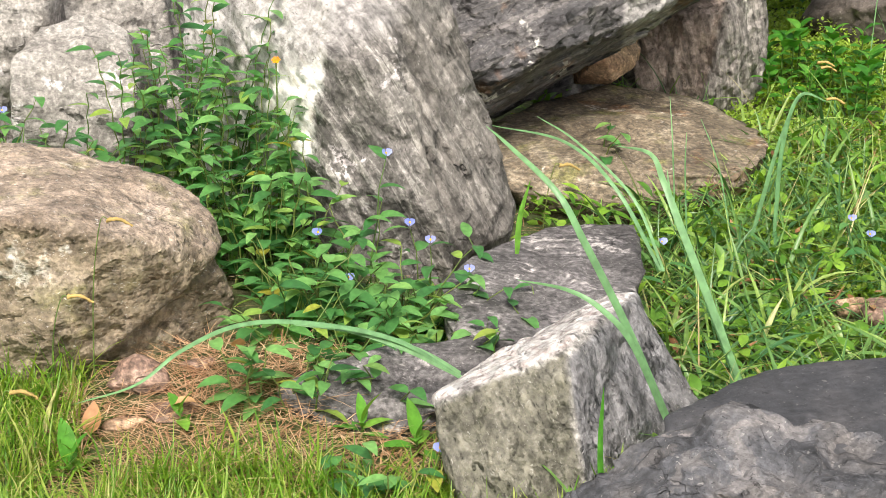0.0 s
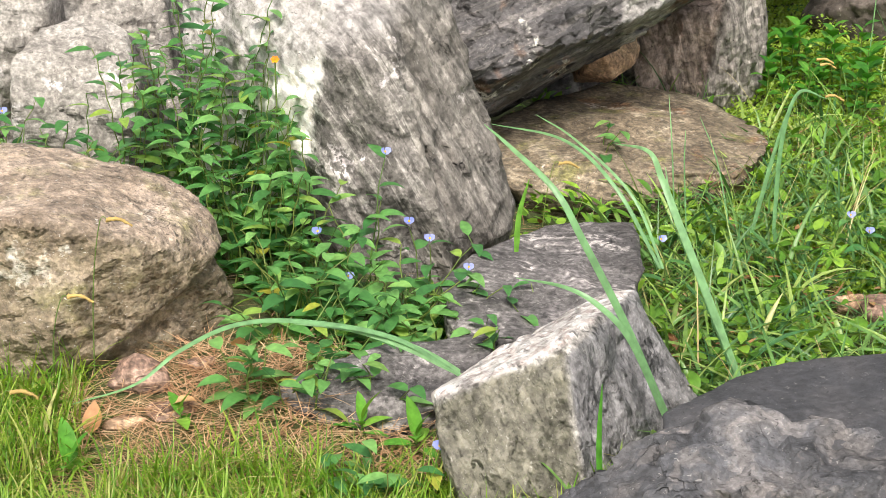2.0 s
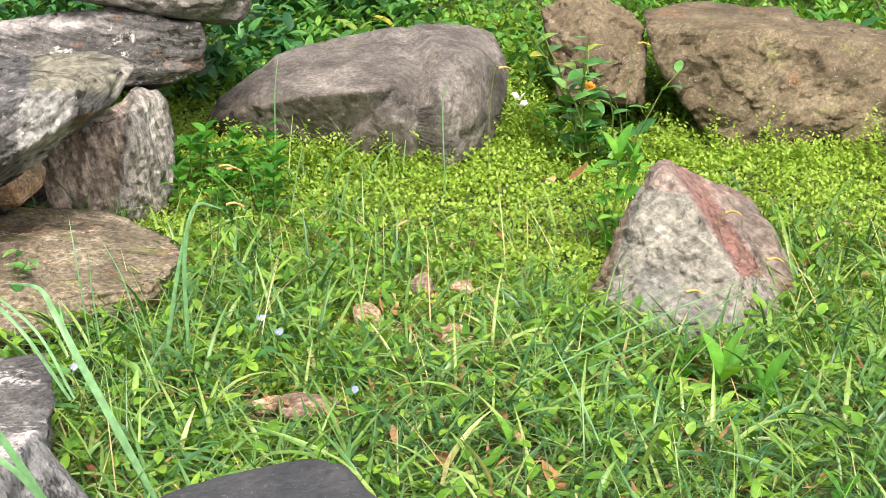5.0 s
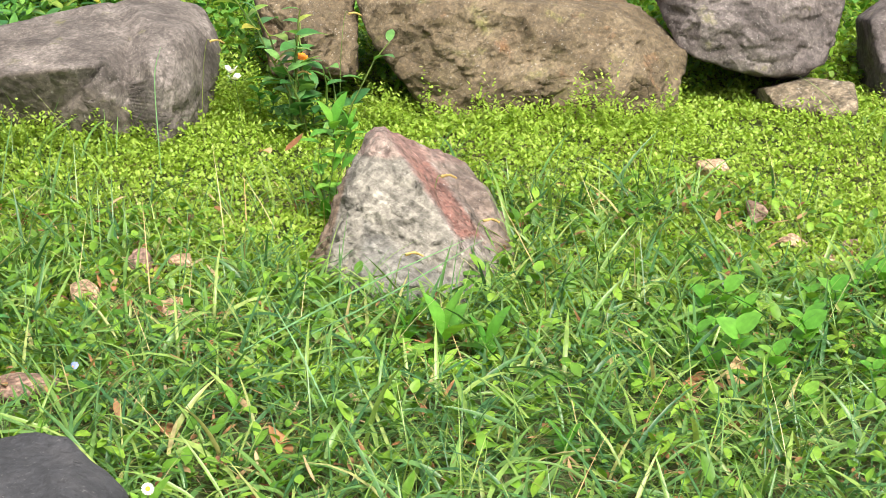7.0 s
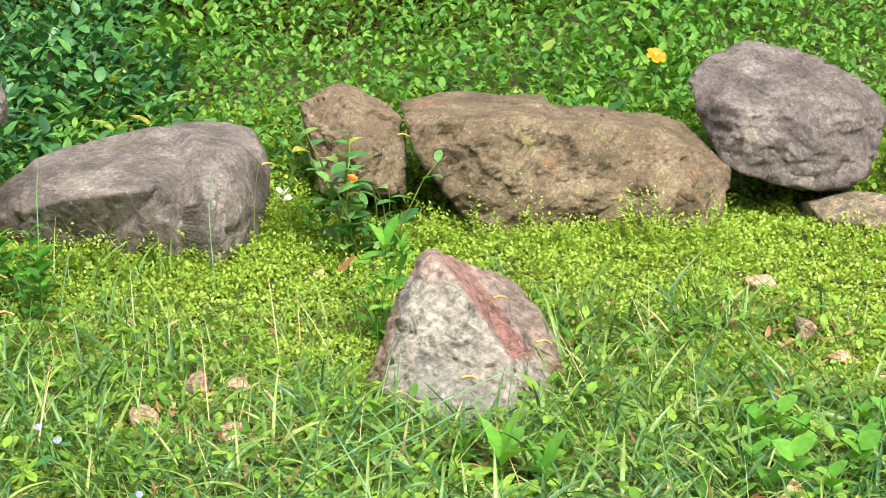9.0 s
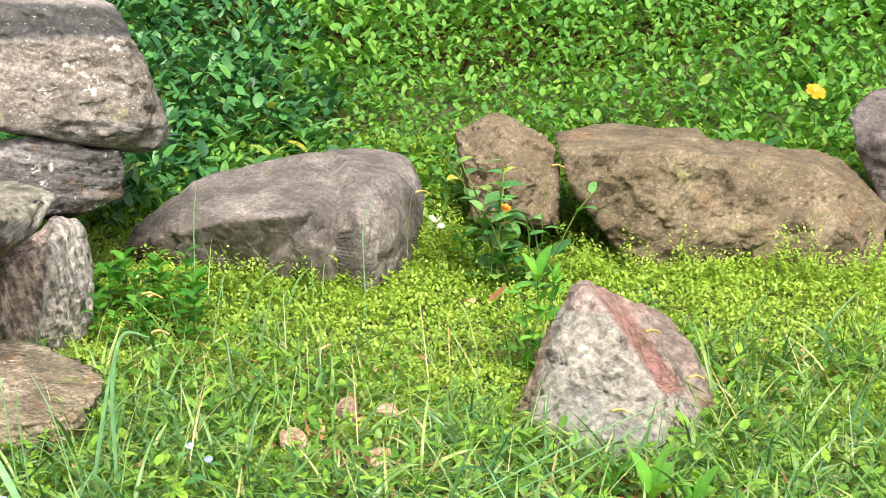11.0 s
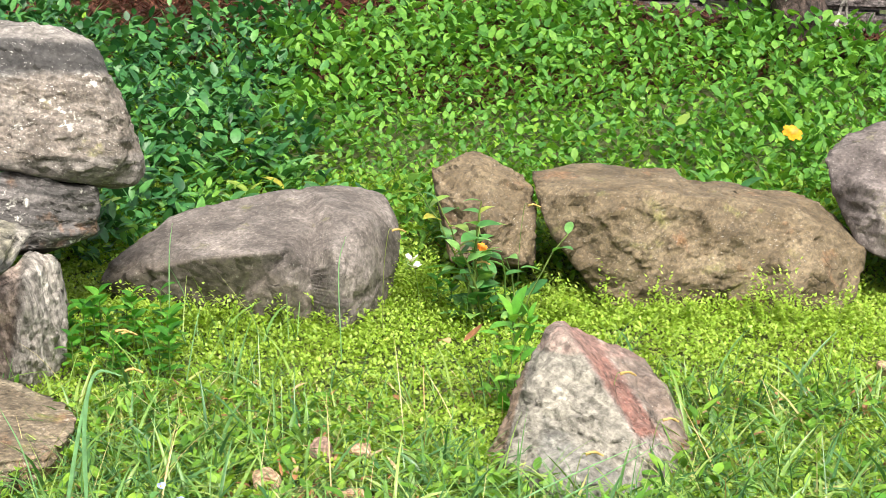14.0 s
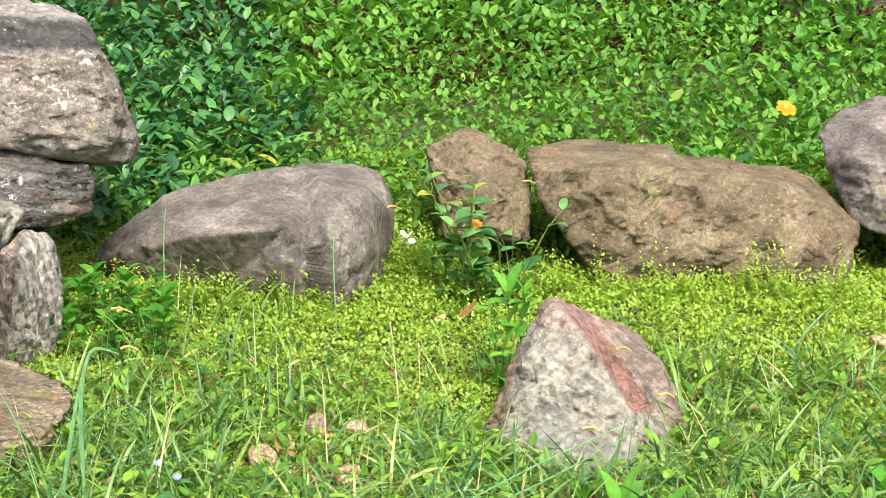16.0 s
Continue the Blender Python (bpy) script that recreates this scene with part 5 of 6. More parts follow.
WEED_LEAVES = [leaf_mesh(DAY, 0.06, 0.028, le, cu) for le, cu in ((35, 50), (55, 45), (70, 40))]


def petals(name, material, n, length, width, lean, curl, turn=0.0):
    az = np.linspace(0, TAU, n, endpoint=False) + turn
    one = np.ones(n)
    return gathered(name, [strips(np.zeros((n, 3)), one * length, one * width, az, one * rad(lean), one * rad(curl), lambda s: np.sin(np.pi * np.clip(s, 0, 0.9) ** 0.7 / 1.02) ** 0.6, 4, 0.15)], material)


def dot_mesh(name, r, material):
    v, f = SPHERES[3]
    return mesh_of(name, v * r * [1, 1, 0.6], f, material)


BLUE_PETALS = petals("petal", BLUE, 2, 0.013, 0.014, 25, 40)
ANTHERS = dot_mesh("anther", 0.0022, YELLOW)


def dayflower(at, stems, height, spread, seed, bloom=0.4, lean=(0, 0), leaf=DAY_LEAVES, size=0.85, label="green blue-flowered weed with lance-shaped leaves", name="dayflower", gap=0.034):
    r = random.Random(seed)
    top = new(name)
    x, y = at[:2]
    top.location = (x, y, float(ground_z(x, y)) if len(at) < 3 else at[2])
    tagged(top, label, "weed", "blue-flowered weeds among the rocks" if name == "dayflower" else "")
    for k in range(stems):
        az = r.uniform(0, TAU)
        h = height * r.uniform(0.55, 1.1)
        out = spread * r.uniform(0.2, 1.0)
        bx, by = r.uniform(-0.03, 0.03), r.uniform(-0.03, 0.03)
        n = max(4, int(h / gap))
        pts = []
        for j in range(n + 1):
            s = j / n
            pts.append((bx + lean[0] * s + math.cos(az) * out * s**1.4 + 0.004 * (j % 2), by + lean[1] * s + math.sin(az) * out * s**1.4, -0.02 + h * (s if s < 0.7 else 0.7 + (s - 0.7) * 0.75)))
        part("stem", stem_mesh(pts, 0.0022 * size, 0.0011 * size), top)
        phi = r.uniform(0, TAU)
        for j in range(max(1, n // 6), n + 1):
            phi += 2.4 + r.uniform(-0.5, 0.5)
            sc = size * r.uniform(0.7, 1.15) * (1.05 - 0.35 * j / n)
            part("leaf", r.choice(leaf), top, at=Matrix.Translation(pts[j]) @ Matrix.Rotation(phi, 4, "Z") @ Matrix.Rotation(r.uniform(-0.3, 0.3), 4, "X") @ Matrix.Scale(sc, 4))
        if r.random() < bloom:
            tip = Vector(pts[-1]) + Vector((0, -0.008, 0.014))
            fl = part("flower", BLUE_PETALS, top, "small pale blue flower", Matrix.Translation(tip) @ Matrix.Rotation(r.uniform(-0.6, 0.6), 4, "Z") @ Matrix.Rotation(0.9, 4, "X"))
            part("anther", ANTHERS, fl, "yellow centre", Matrix.Translation((0, 0, 0.003)))
    return top


def rosette(at, n, size, seed, leaf=BROAD_LEAVES, label="pale green broad-leaved weed growing in grass", lift=0.03):
    r = random.Random(seed)
    top = new("broadleaf_weed")
    x, y = at[:2]
    top.location = (x, y, float(ground_z(x, y)) if len(at) < 3 else at[2])
    tagged(top, label, "weed")
    part("stem", stem_mesh([(0, 0, -0.02), (0.002, 0, 0.0), (0, 0.003, lift * size)], 0.004 * size, 0.002 * size), top)
    for k in range(n):
        a = k * 2.4 + r.uniform(-0.4, 0.4)
        part("leaf", leaf[min(len(leaf) - 1, k * len(leaf) // n)], top, at=Matrix.Translation((0, 0, lift * size * (1 - 0.7 * k / n))) @ Matrix.Rotation(a, 4, "Z") @ Matrix.Rotation(r.uniform(-0.2, 0.2), 4, "X") @ Matrix.Scale(size * r.uniform(0.7, 1.15), 4))
    return top


def smooth_path(points, n=14):
    """A smooth line through a few points."""
    p = np.array(points, float)
    p = np.concatenate([[2 * p[0] - p[1]], p, [2 * p[-1] - p[-2]]])
    out = []
    for i in range(1, len(p) - 2):
        for s in np.linspace(0, 1, n, endpoint=False):
            out.append(0.5 * (2 * p[i] + (p[i + 1] - p[i - 1]) * s + (2 * p[i - 1] - 5 * p[i] + 4 * p[i + 1] - p[i + 2]) * s * s + (3 * p[i] - p[i - 1] - 3 * p[i + 1] + p[i + 2]) * s**3))
    return np.array(out + [p[-2]])


def sedge(points, width, label, face=(0.3, -1, 0.25), material=None):
    """A long keeled blade along a line."""
    p = smooth_path(points)
    d = np.gradient(p, axis=0)
    d /= np.linalg.norm(d, axis=1)[:, None]
    f = np.array(face, float)
    side = np.cross(d, f)
    side /= np.linalg.norm(side, axis=1)[:, None]
    nor = np.cross(side, d)
    s = np.linspace(0, 1, len(p))
    w = (width / 2 * np.minimum(1, 0.7 + 2 * s) * (1 - s**3) + 0.0004)[:, None]
    v = np.stack([p - side * w - nor * w * 0.35, p, p + side * w - nor * w * 0.35], 1).reshape(-1, 3)
    k = np.arange(len(p) * 3).reshape(-1, 3)
    faces = np.concatenate([np.stack([k[:-1, c], k[:-1, c + 1], k[1:, c + 1], k[1:, c]], -1) for c in (0, 1)])
    v = np.concatenate([v, v - np.repeat(nor, 3, 0) * 0.0006])
    faces = np.concatenate([faces, (faces + len(k) * 3)[:, ::-1]])
    ob = new("sedge_blade", mesh_of("sedge_blade", v, faces, material or SEDGE))
    return tagged(ob, label, "grass blade", "long sedge blades")


# ---- blue-flowered weeds between the left-hand rocks ----
for k, (x, y, n, h, w) in enumerate((
    (-0.84, 3.42, 3, 0.26, 0.14), (-0.76, 3.5, 3, 0.3, 0.12), (-0.68, 3.42, 3, 0.36, 0.12), (-0.62, 3.5, 4, 0.46, 0.1), (-0.57, 3.4, 3, 0.42, 0.12),
    (-0.53, 3.52, 4, 0.5, 0.1), (-0.5, 3.36, 4, 0.36, 0.14), (-0.46, 3.45, 3, 0.46, 0.1), (-0.43, 3.28, 4, 0.32, 0.14), (-0.4, 3.38, 3, 0.42, 0.08),
    (-0.38, 3.16, 4, 0.26, 0.12), (-0.34, 3.25, 3, 0.36, 0.07), (-0.35, 3.04, 4, 0.2, 0.12), (-0.3, 3.14, 3, 0.24, 0.1), (-0.27, 3.0, 4, 0.17, 0.13),
    (-0.22, 3.1, 4, 0.22, 0.12), (-0.19, 2.98, 4, 0.16, 0.14), (-0.12, 3.06, 3, 0.2, 0.12), (-0.1, 2.92, 3, 0.13, 0.12), (-0.04, 2.98, 3, 0.15, 0.1),
    (-0.33, 2.88, 3, 0.12, 0.1), (-0.24, 2.86, 3, 0.11, 0.12), (-0.14, 2.84, 3, 0.12, 0.1), (-0.38, 2.7, 3, 0.12, 0.08), (-0.3, 2.68, 3, 0.13, 0.09),
    (-0.98, 3.4, 3, 0.34, 0.14), (-0.9, 3.35, 3, 0.3, 0.16), (-0.92, 3.5, 3, 0.34, 0.14), (-0.8, 3.34, 3, 0.3, 0.14), (-0.28, 2.94, 4, 0.16, 0.14), (-0.2, 2.9, 3, 0.14, 0.12), (-0.07, 3.05, 3, 0.17, 0.12),
    (-0.16, 3.0, 4, 0.2, 0.14), (-0.06, 2.92, 4, 0.15, 0.13), (0.0, 3.02, 3, 0.17, 0.12), (-0.25, 2.78, 3, 0.12, 0.12), (-0.16, 2.76, 3, 0.11, 0.1), (-0.32, 2.98, 4, 0.2, 0.12), (-0.45, 3.2, 4, 0.3, 0.14),
    (-0.13, 2.46, 2, 0.14, 0.06), (-0.2, 2.5, 2, 0.1, 0.07), (0.04, 3.1, 2, 0.22, 0.12), (0.1, 3.0, 2, 0.2, 0.1), (0.02, 2.86, 2, 0.16, 0.08),
)):
    dayflower((x, y), n + 3, h * (1.12 if y > 3.35 and x > -0.72 else 1), w, 100 + k, bloom=0.03, gap=0.03)
dayflower((-0.1, 3.12), 2, 0.36, 0.08, 140, bloom=1.0, gap=0.06)
dayflower((-0.22, 3.1), 2, 0.32, 0.06, 141, bloom=1.0, gap=0.06)
dayflower((0.36, 3.35), 1, 0.2, 0.05, 142, bloom=1.0, gap=0.05)
dayflower((0.302, 4.019, 0.111), 2, 0.1, 0.06, 145, bloom=0, label="small green weed sprouting on the brown slab")
dayflower((0.839, 3.177), 1, 0.12, 0.03, 143, bloom=1.0, gap=0.05)
dayflower((0.770, 3.537), 2, 0.2, 0.05, 144, bloom=1.0, gap=0.05)

# ---- broad-leaved weeds ----
for k, (spot, n, size) in enumerate(WEED_SPOTS):
    rosette(spot, n, size, 200 + k, lift=0.05)
r = random.Random(5)
for k in range(26):
    x, y = [a + r.uniform(-0.28, 0.28) for a in (2.266, 2.756)]
    rosette((x, y), 8, r.uniform(0.7, 1.1), 1230 + k, leaf=ROUND_LEAVES, lift=0.11, label="clump of rounded green weed leaves in the grass")
for k in range(24):
    x, y = [a + r.uniform(-0.15, 0.15) for a in (0.861, 4.665)]
    rosette((x, y), 9, r.uniform(0.65, 0.95), 250 + k, leaf=CLUMP_LEAVES, lift=0.17, label="leafy green weed clump beside an upright rock")
for k in range(44):
    t = r.uniform(0, 1)
    x, y = [a + (b - a) * t + r.uniform(-0.3, 0.3) for a, b in zip((1.142, 5.680), (1.678, 6.171))]
    rosette((x, y), 8, r.uniform(1.1, 1.6), 270 + k, leaf=WEED_LEAVES, lift=0.08, label="dark green large-leaved weed on the bank")
for k, spot in enumerate(((2.940, 5.342), (2.987, 5.202), (3.089, 5.830), (2.761, 5.881))):
    rosette(spot, 7, 1.8, 300 + k, leaf=WEED_LEAVES, lift=0.07, label="large-leaved green plant on the bank")
dayflower((1.863, 4.636), 9, 0.46, 0.2, 320, bloom=0, leaf=WEED_LEAVES, size=1.8, name="leafy_weed", gap=0.045, label="tall slender leafy weed before a small boulder")
dayflower((1.935, 4.607), 4, 0.34, 0.14, 321, bloom=0, leaf=WEED_LEAVES, size=1.7, name="leafy_weed", gap=0.06, label="slender leafy weed beside a brown boulder")
dayflower((1.720, 4.068), 5, 0.26, 0.06, 322, bloom=0, leaf=BROAD_LEAVES, size=0.8, name="leafy_weed", gap=0.03, label="yellow-green seedling beside the pointed rock")
rosette((1.735, 4.094, 0.210), 7, 0.9, 330, lift=0.06, label="yellow-green seedling beside the pointed rock")
rosette((1.753, 4.032, 0.238), 6, 0.7, 331, lift=0.05, label="small yellow-green seedling beside the pointed rock")
for k, spot in enumerate(((1.826, 4.758), (1.860, 4.691), (1.892, 4.624), (1.807, 4.819), (1.962, 4.650), (1.871, 5.591), (1.974, 5.555))):
    rosette(spot, 8, 0.75, 340 + k, leaf=CLUMP_LEAVES, lift=0.14, label="small green leafy weed growing before a boulder")

# ---- long sedge blades ----
sedge([(0.269, 2.534, 0.137), (0.194, 2.506, 0.3), (0.128, 2.511, 0.424), (0.087, 2.533, 0.491), (0.023, 2.594, 0.537), (-0.014, 2.634, 0.558)], 0.0104, "long pale green sedge blade arching beside the block")
sedge([(0.259, 2.516, 0.152), (0.2, 2.486, 0.283), (0.151, 2.49, 0.336), (0.103, 2.513, 0.354), (0.037, 2.574, 0.344)], 0.0080, "green sedge blade bending over the block")
sedge([(0.421, 2.844, 0.072), (0.360, 2.854, 0.215), (0.310, 2.881, 0.329), (0.282, 2.915, 0.394), (0.260, 2.938, 0.433), (0.212, 3.023, 0.420)], 0.0128, "long pale green sedge blade rising behind black slate")
sedge([(0.418, 2.865, 0.062), (0.349, 2.886, 0.232), (0.301, 2.913, 0.348), (0.292, 2.964, 0.399)], 0.0080, "green sedge blade rising behind black slate")
sedge([(-0.032, 2.656, 0.149), (-0.140, 2.636, 0.222), (-0.274, 2.609, 0.257), (-0.370, 2.569, 0.266), (-0.444, 2.509, 0.249), (-0.504, 2.468, 0.212), (-0.584, 2.422, 0.200)], 0.0086, "long sedge blade arching over the low rock", face=(0, -0.5, 1))
sedge([(-0.036, 2.656, 0.153), (-0.123, 2.636, 0.206), (-0.208, 2.633, 0.235), (-0.292, 2.627, 0.245)], 0.0080, "green sedge blade over the low rock", face=(0, -0.7, 1))
sedge([(-0.040, 2.676, 0.152), (-0.097, 2.666, 0.190), (-0.158, 2.665, 0.214)], 0.0080, "short sedge blade over the low rock", face=(0, -0.7, 1))
sedge([(0.154, 2.325, 0.105), (0.147, 2.326, 0.199), (0.147, 2.326, 0.286)], 0.0080, "bright green upright blade before the block", material=BROAD)
sedge([(0.059, 3.134, 0.186), (0.062, 3.134, 0.254), (0.077, 3.133, 0.322)], 0.0098, "bright green blade beside the crusted rock", material=BROAD)
sedge([(0.312, 3.113, 0.168), (0.231, 3.172, 0.298), (0.145, 3.279, 0.351), (0.014, 3.385, 0.350)], 0.0065, "slender arching grass blade over the brown slab")
sedge([(0.323, 3.162, 0.150), (0.266, 3.219, 0.268), (0.168, 3.328, 0.339), (0.099, 3.432, 0.357)], 0.0050, "slender arching grass blade over the brown slab")
sedge([(0.591, 3.575, 0.078), (0.593, 3.575, 0.267), (0.621, 3.590, 0.367), (0.681, 3.608, 0.352)], 0.0086, "pale grass blade beside the brown slab")
sedge([(0.548, 3.583, 0.074), (0.579, 3.577, 0.242), (0.606, 3.593, 0.343)], 0.0086, "pale grass blade beside the brown slab")
for k, (a, b, c) in enumerate((((0.420, 3.603, 0.065), (0.408, 3.605, 0.207), (0.406, 3.605, 0.283)), ((0.404, 3.655, 0.046), (0.387, 3.658, 0.238), (0.381, 3.709, 0.330)), ((0.502, 3.591, 0.095), (0.471, 3.595, 0.223), (0.432, 3.601, 0.313)),
                               ((1.383, 4.383, 0.111), (1.378, 4.384, 0.348), (1.395, 4.378, 0.435)), ((1.027, 4.785, 0.165), (1.032, 4.784, 0.336), (1.042, 4.782, 0.420)), ((0.958, 4.289, 0.120), (0.981, 4.284, 0.247), (0.996, 4.280, 0.310)),
                               ((1.171, 2.758, 0.112), (1.147, 2.821, 0.199), (1.122, 2.884, 0.272)), ((1.105, 2.996, 0.148), (1.396, 3.098, 0.201), (1.653, 3.201, 0.227)), ((1.293, 3.140, 0.102), (1.486, 3.168, 0.155), (1.728, 3.275, 0.196)))):
    sedge([a, b, c], 0.0024, "thin pale grass stem", material=SEDGE)


# ---- seed heads, flowers, fallen leaves, butterflies ----
def foxtail(tip, seed, along_x=0.05):
    r = random.Random(seed)
    x, y, z = tip
    g = float(ground_z(x - 0.04, y))
    top = new("foxtail_grass")
    top.location = (x - 0.04, y, g)
    tagged(top, "thin foxtail grass stalk with drooping yellow seed head", "grass", "foxtail grasses")
    h = z - g
    part("stalk", stem_mesh(smooth_path([(0, 0, -0.02), (0.005, 0, h * 0.6), (0.02, 0, h), (0.035, 0, h + 0.004)]), 0.0012, 0.0008), top)
    p = smooth_path([(0.03, 0, h + 0.004), (0.05, 0, h + 0.006), (0.07, 0, h - 0.004)], 8)
    v, f = tube(p, 0.0035, 0.002, 7)
    v += np.random.default_rng(seed).normal(0, 0.0007, v.shape)
    part("seed_head", mesh_of("seed_head", v, f, SEED), top, "bristly yellow seed head")


for k, tip in enumerate(((1.871, 3.533, 0.148), (1.592, 3.337, 0.163), (1.852, 3.711, 0.209), (1.844, 4.590, 0.286), (0.856, 4.514, 0.198), (1.629, 4.670, 0.376), (2.030, 4.675, 0.417),
                         (-0.641, 2.727, 0.239), (-0.578, 2.740, 0.361), (-0.672, 2.463, 0.193), (0.738, 3.852, 0.289), (0.793, 4.252, 0.273), (0.161, 3.519, 0.231))):
    foxtail(tip, 400 + k)


def daisy(head, seed):
    x, y, z = head
    g = float(ground_z(x, y))
    top = new("daisy")
    top.location = (x, y, g)
    tagged(top, "small white daisy with yellow centre on thin stem", "flower")
    h = z - g
    part("stem", stem_mesh([(0.01, 0, -0.02), (0.005, 0.004, h * 0.5), (0, 0, h)], 0.0018, 0.0012), top)
    tilt = Matrix.Translation((0, 0, h)) @ Matrix.Rotation(0.9, 4, "X")
    part("petal_ring", petals("petal_ring", PETAL, 14, 0.0095, 0.004, 75, 20), top, "white petals", tilt)
    part("centre", dot_mesh("centre", 0.0042, YELLOW), top, "yellow centre", tilt)
    for k in range(5):
        part("leaf", WEED_LEAVES[k % 3], top, at=Matrix.Translation((0.004, 0, h * (0.2 + 0.14 * k))) @ Matrix.Rotation(2.4 * k, 4, "Z") @ Matrix.Scale(0.55, 4))


daisy((0.737, 2.365, 0.208), 1)


def orange_flower(at, size, seed):
    x, y, z = at
    g = float(ground_z(x, y))
    top = new("orange_flower")
    top.location = (x, y, g)
    tagged(top, "ruffled orange flower among green leaves", "flower")
    part("stem", stem_mesh([(0, 0, -0.02), (0.004, 0, (z - g) * 0.5), (0, 0, max(z - g, 0.02))], 0.002, 0.0015), top)
    part("petal_ring", petals("petal_ring", ORANGE, 6, size, size * 0.9, 40, 60), top, "orange petals", Matrix.Translation((0, 0, max(z - g, 0.02))) @ Matrix.Rotation(0.7, 4, "X"))


orange_flower((3.278, 5.378, 0.450), 0.04, 1)
orange_flower((1.884, 4.681, 0.308), 0.018, 2)
orange_flower((-0.381, 3.322, 0.479), 0.009, 3)


def fallen_leaf(at, size, turn, seed, lift=0.03):
    x, y = at[:2]
    z = float(ground_z(x, y)) + lift if len(at) < 3 else at[2]
    ob = new("fallen_leaf", leaf_mesh(DEAD, size, size * 0.5, 70, 60 if seed % 2 else -40, fold=0.3))
    ob.matrix_world = Matrix.Translation((x, y, z)) @ Matrix.Rotation(turn, 4, "Z")
    tagged(ob, "curled dry brown leaf lying on the ground", "leaf", "fallen leaves")


for k, (spot, size) in enumerate((((1.683, 4.299, 0.156), 0.07), ((1.642, 4.293, 0.157), 0.06), ((2.013, 5.322), 0.05), ((0.929, 2.978), 0.07), ((0.893, 2.497), 0.08), ((0.657, 3.258), 0.07),
                                  ((0.952, 3.007), 0.06), ((1.309, 2.664), 0.06), ((1.953, 2.665), 0.08), ((2.057, 2.578), 0.06), ((1.836, 2.528), 0.07), ((1.900, 2.758), 0.06),
                                  ((-0.601, 2.603), 0.06), ((-0.446, 2.670), 0.05), ((-0.401, 2.823), 0.05), ((0.081, 3.505), 0.07), ((1.096, 2.734), 0.07), ((1.919, 2.748), 0.07))):
    fallen_leaf(spot, size, 1.7 * k, k)


def butterfly(at, turn, open_by, seed):
    """White butterfly with raised wings, perched on a thin stem."""
    x, y, z = at
    top = new("butterfly")
    top.location = (x, y, z)
    top.rotation_euler = (0, 0, turn)
    tagged(top, "small white butterfly with open wings on a stem", "butterfly", "white butterflies")
    part("body", mesh_of("body", *tube(smooth_path([(0, -0.009, 0), (0, 0, 0.001), (0, 0.009, 0.0)], 5), 0.0016, 0.0009, 6), BARK), top, "thin dark body")
    for sgn in (-1, 1):
        for name, ln, wd, az in (("fore_wing", 0.027, 0.02, 1.1), ("hind_wing", 0.021, 0.019, 2.2)):
            one = np.ones(1)
            me = gathered(name, [strips(np.zeros((1, 3)), one * ln, one * wd, one * (math.pi / 2 - sgn * az), one * rad(90 - open_by), one * 0.1, lambda s: np.sin(np.pi * np.clip(s, 0, 0.94) ** 1.2 / 1.05) ** 0.6, 6, 0.05)], PETAL)
            part(name, me, top)


spot = (1.698, 4.706, 0.259)
g0 = float(ground_z(spot[0], spot[1]))
perch = new("flower_stem", stem_mesh(smooth_path([(0, 0, -0.02), (0.01, 0, (spot[2] - g0) * 0.5), (0, 0, spot[2] - g0)]), 0.0015, 0.001))
perch.location = (spot[0], spot[1], g0)
tagged(perch, "thin yellowish stem above the groundcover", "weed stem")
butterfly((spot[0], spot[1], spot[2] + 0.002), 0.4, 35, 1)
butterfly((spot[0] - 0.012, spot[1] - 0.004, spot[2] + 0.022), -0.7, 50, 2)


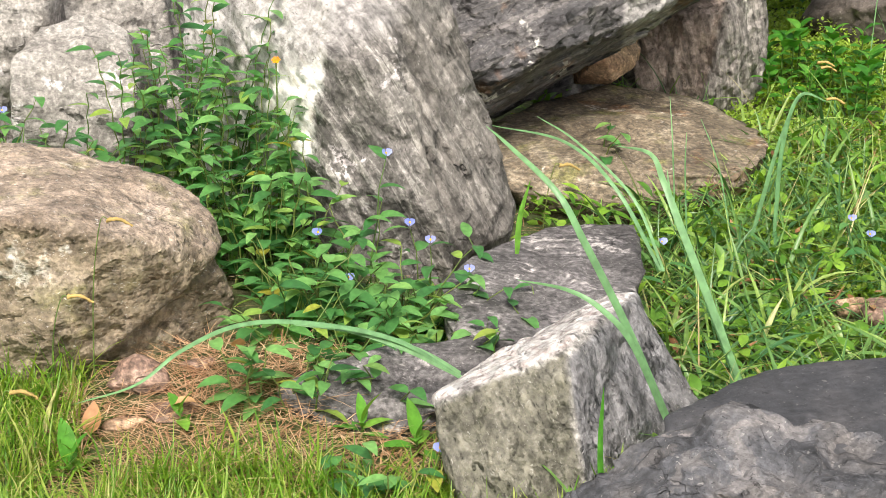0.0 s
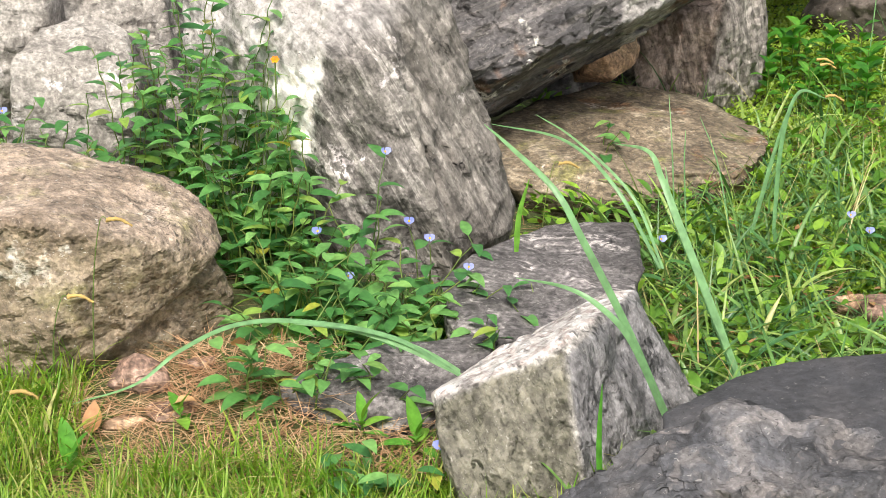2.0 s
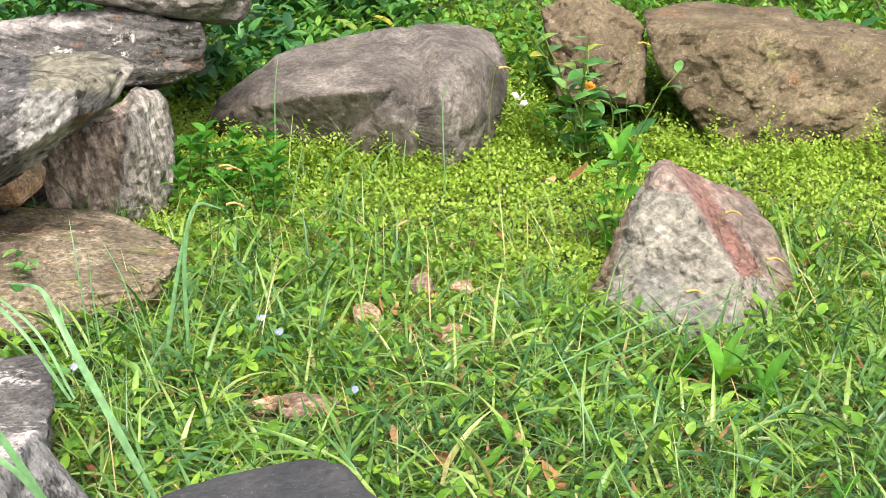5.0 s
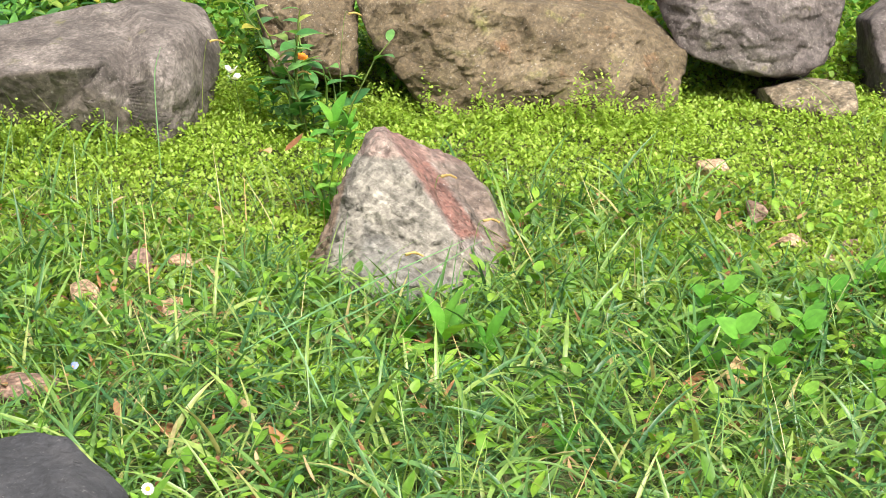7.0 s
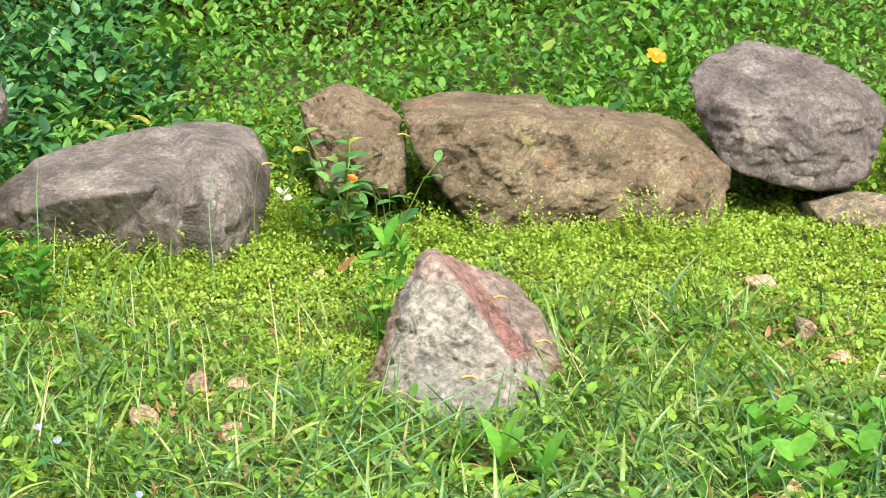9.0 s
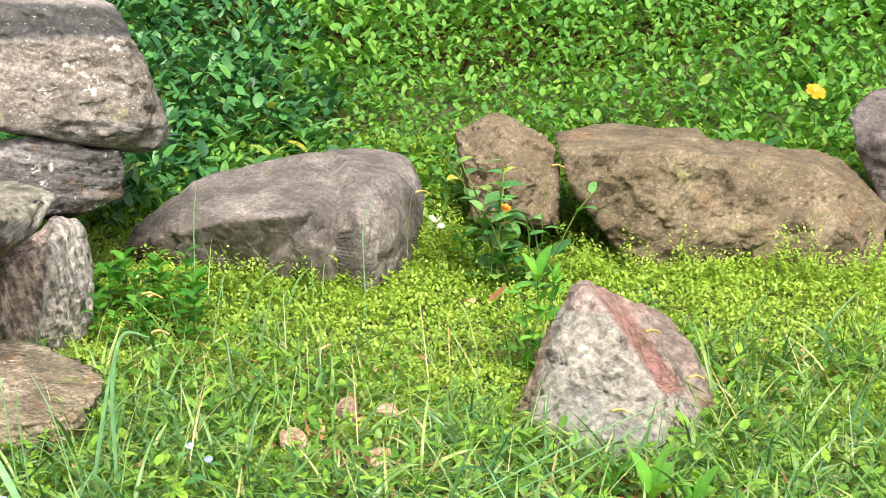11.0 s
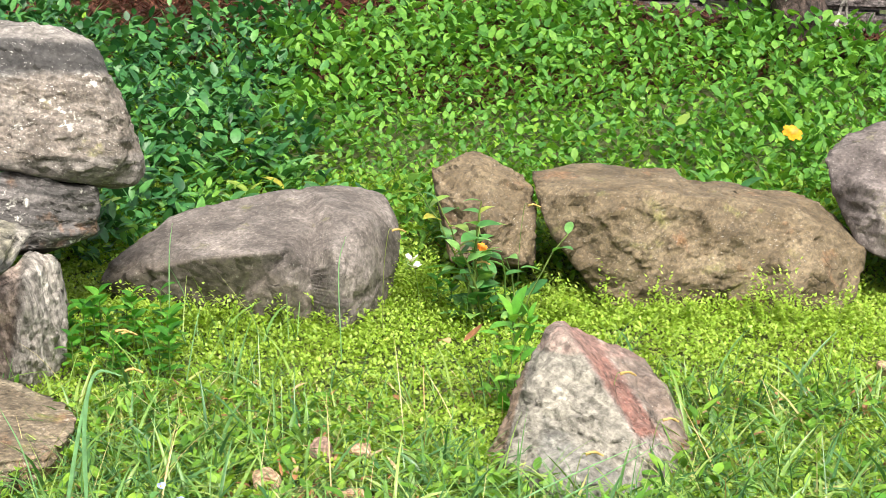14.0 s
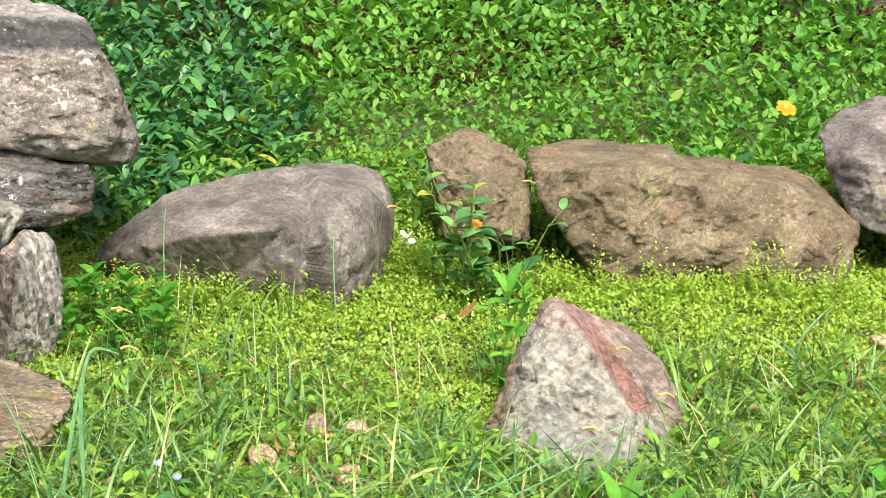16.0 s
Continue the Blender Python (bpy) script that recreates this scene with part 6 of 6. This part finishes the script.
# ---- edging, trunk and twigs on top of the bank ----
def timber_edging():
    top = new("timber_edging")
    top.location = (*WALL_A, float(ground_z(*WALL_A)) - 0.1)
    tagged(top, "dark weathered timber edging on top of the bank", "edging")
    d = WALL_B - WALL_A
    n, long = 5, float(np.hypot(*d))
    turn = Matrix.Rotation(math.atan2(d[1], d[0]), 4, "Z")
    rise = (float(ground_z(*WALL_B)) - float(ground_z(*WALL_A))) / n
    bm = bmesh.new()
    bmesh.ops.create_cube(bm, size=1)
    bmesh.ops.scale(bm, vec=(long / n * 1.02, 0.16, 0.19), verts=bm.verts)
    bmesh.ops.bevel(bm, geom=bm.edges[:], offset=0.015, segments=2, affect="EDGES")
    me = bpy.data.meshes.new("beam")
    bm.to_mesh(me)
    bm.free()
    me.materials.append(WOOD)
    for k in range(-1, n + 2):
        for j in range(3):
            part("beam", me, top, at=turn @ Matrix.Translation((long / n * (k + 0.5 + 0.3 * (j % 2)), 0.08 + 0.01 * (j % 2), 0.095 + 0.2 * j + rise * k)))


def bent_trunk():
    top = new("tree_trunk")
    x, y = (4.211, 6.854)
    top.location = (x, y, float(ground_z(x, y)))
    tagged(top, "dark red-brown bent tree trunk on the bank", "tree")
    p = smooth_path([(0.05, 0, -0.1), (0.02, 0.01, 0.05), (-0.05, 0.02, 0.35), (-0.08, 0.05, 0.9), (0.02, 0.1, 1.7)], 10)
    v, f = tube(p, 0.13, 0.07, 18)
    q = p.repeat(18, 0)
    v = q + (v - q) * (1 + 0.25 * np.exp(-np.clip(v[:, 2:3], 0, 9) / 0.08) + 0.12 * fractal(v * [14, 14, 3], 3, 5)[:, None])
    part("trunk", mesh_of("trunk", v, f, BARK), top)
    for k, pts in enumerate(([(0.1, -0.05, -0.05), (0.13, -0.06, 0.1), (0.2, -0.05, 0.3)], [(0.12, -0.05, -0.05), (0.17, -0.06, 0.08), (0.16, -0.05, 0.35)], [(0.02, 0.1, 1.6), (0.3, 0.1, 1.9), (0.5, 0.0, 2.1)], [(0.0, 0.1, 1.55), (-0.25, 0.2, 1.9), (-0.4, 0.25, 2.2)])):
        part("limb", mesh_of("limb", *tube(smooth_path(pts, 6), 0.012 if k < 2 else 0.05, 0.004 if k < 2 else 0.02, 8), PALE if k < 2 else BARK), top)


timber_edging(), bent_trunk()
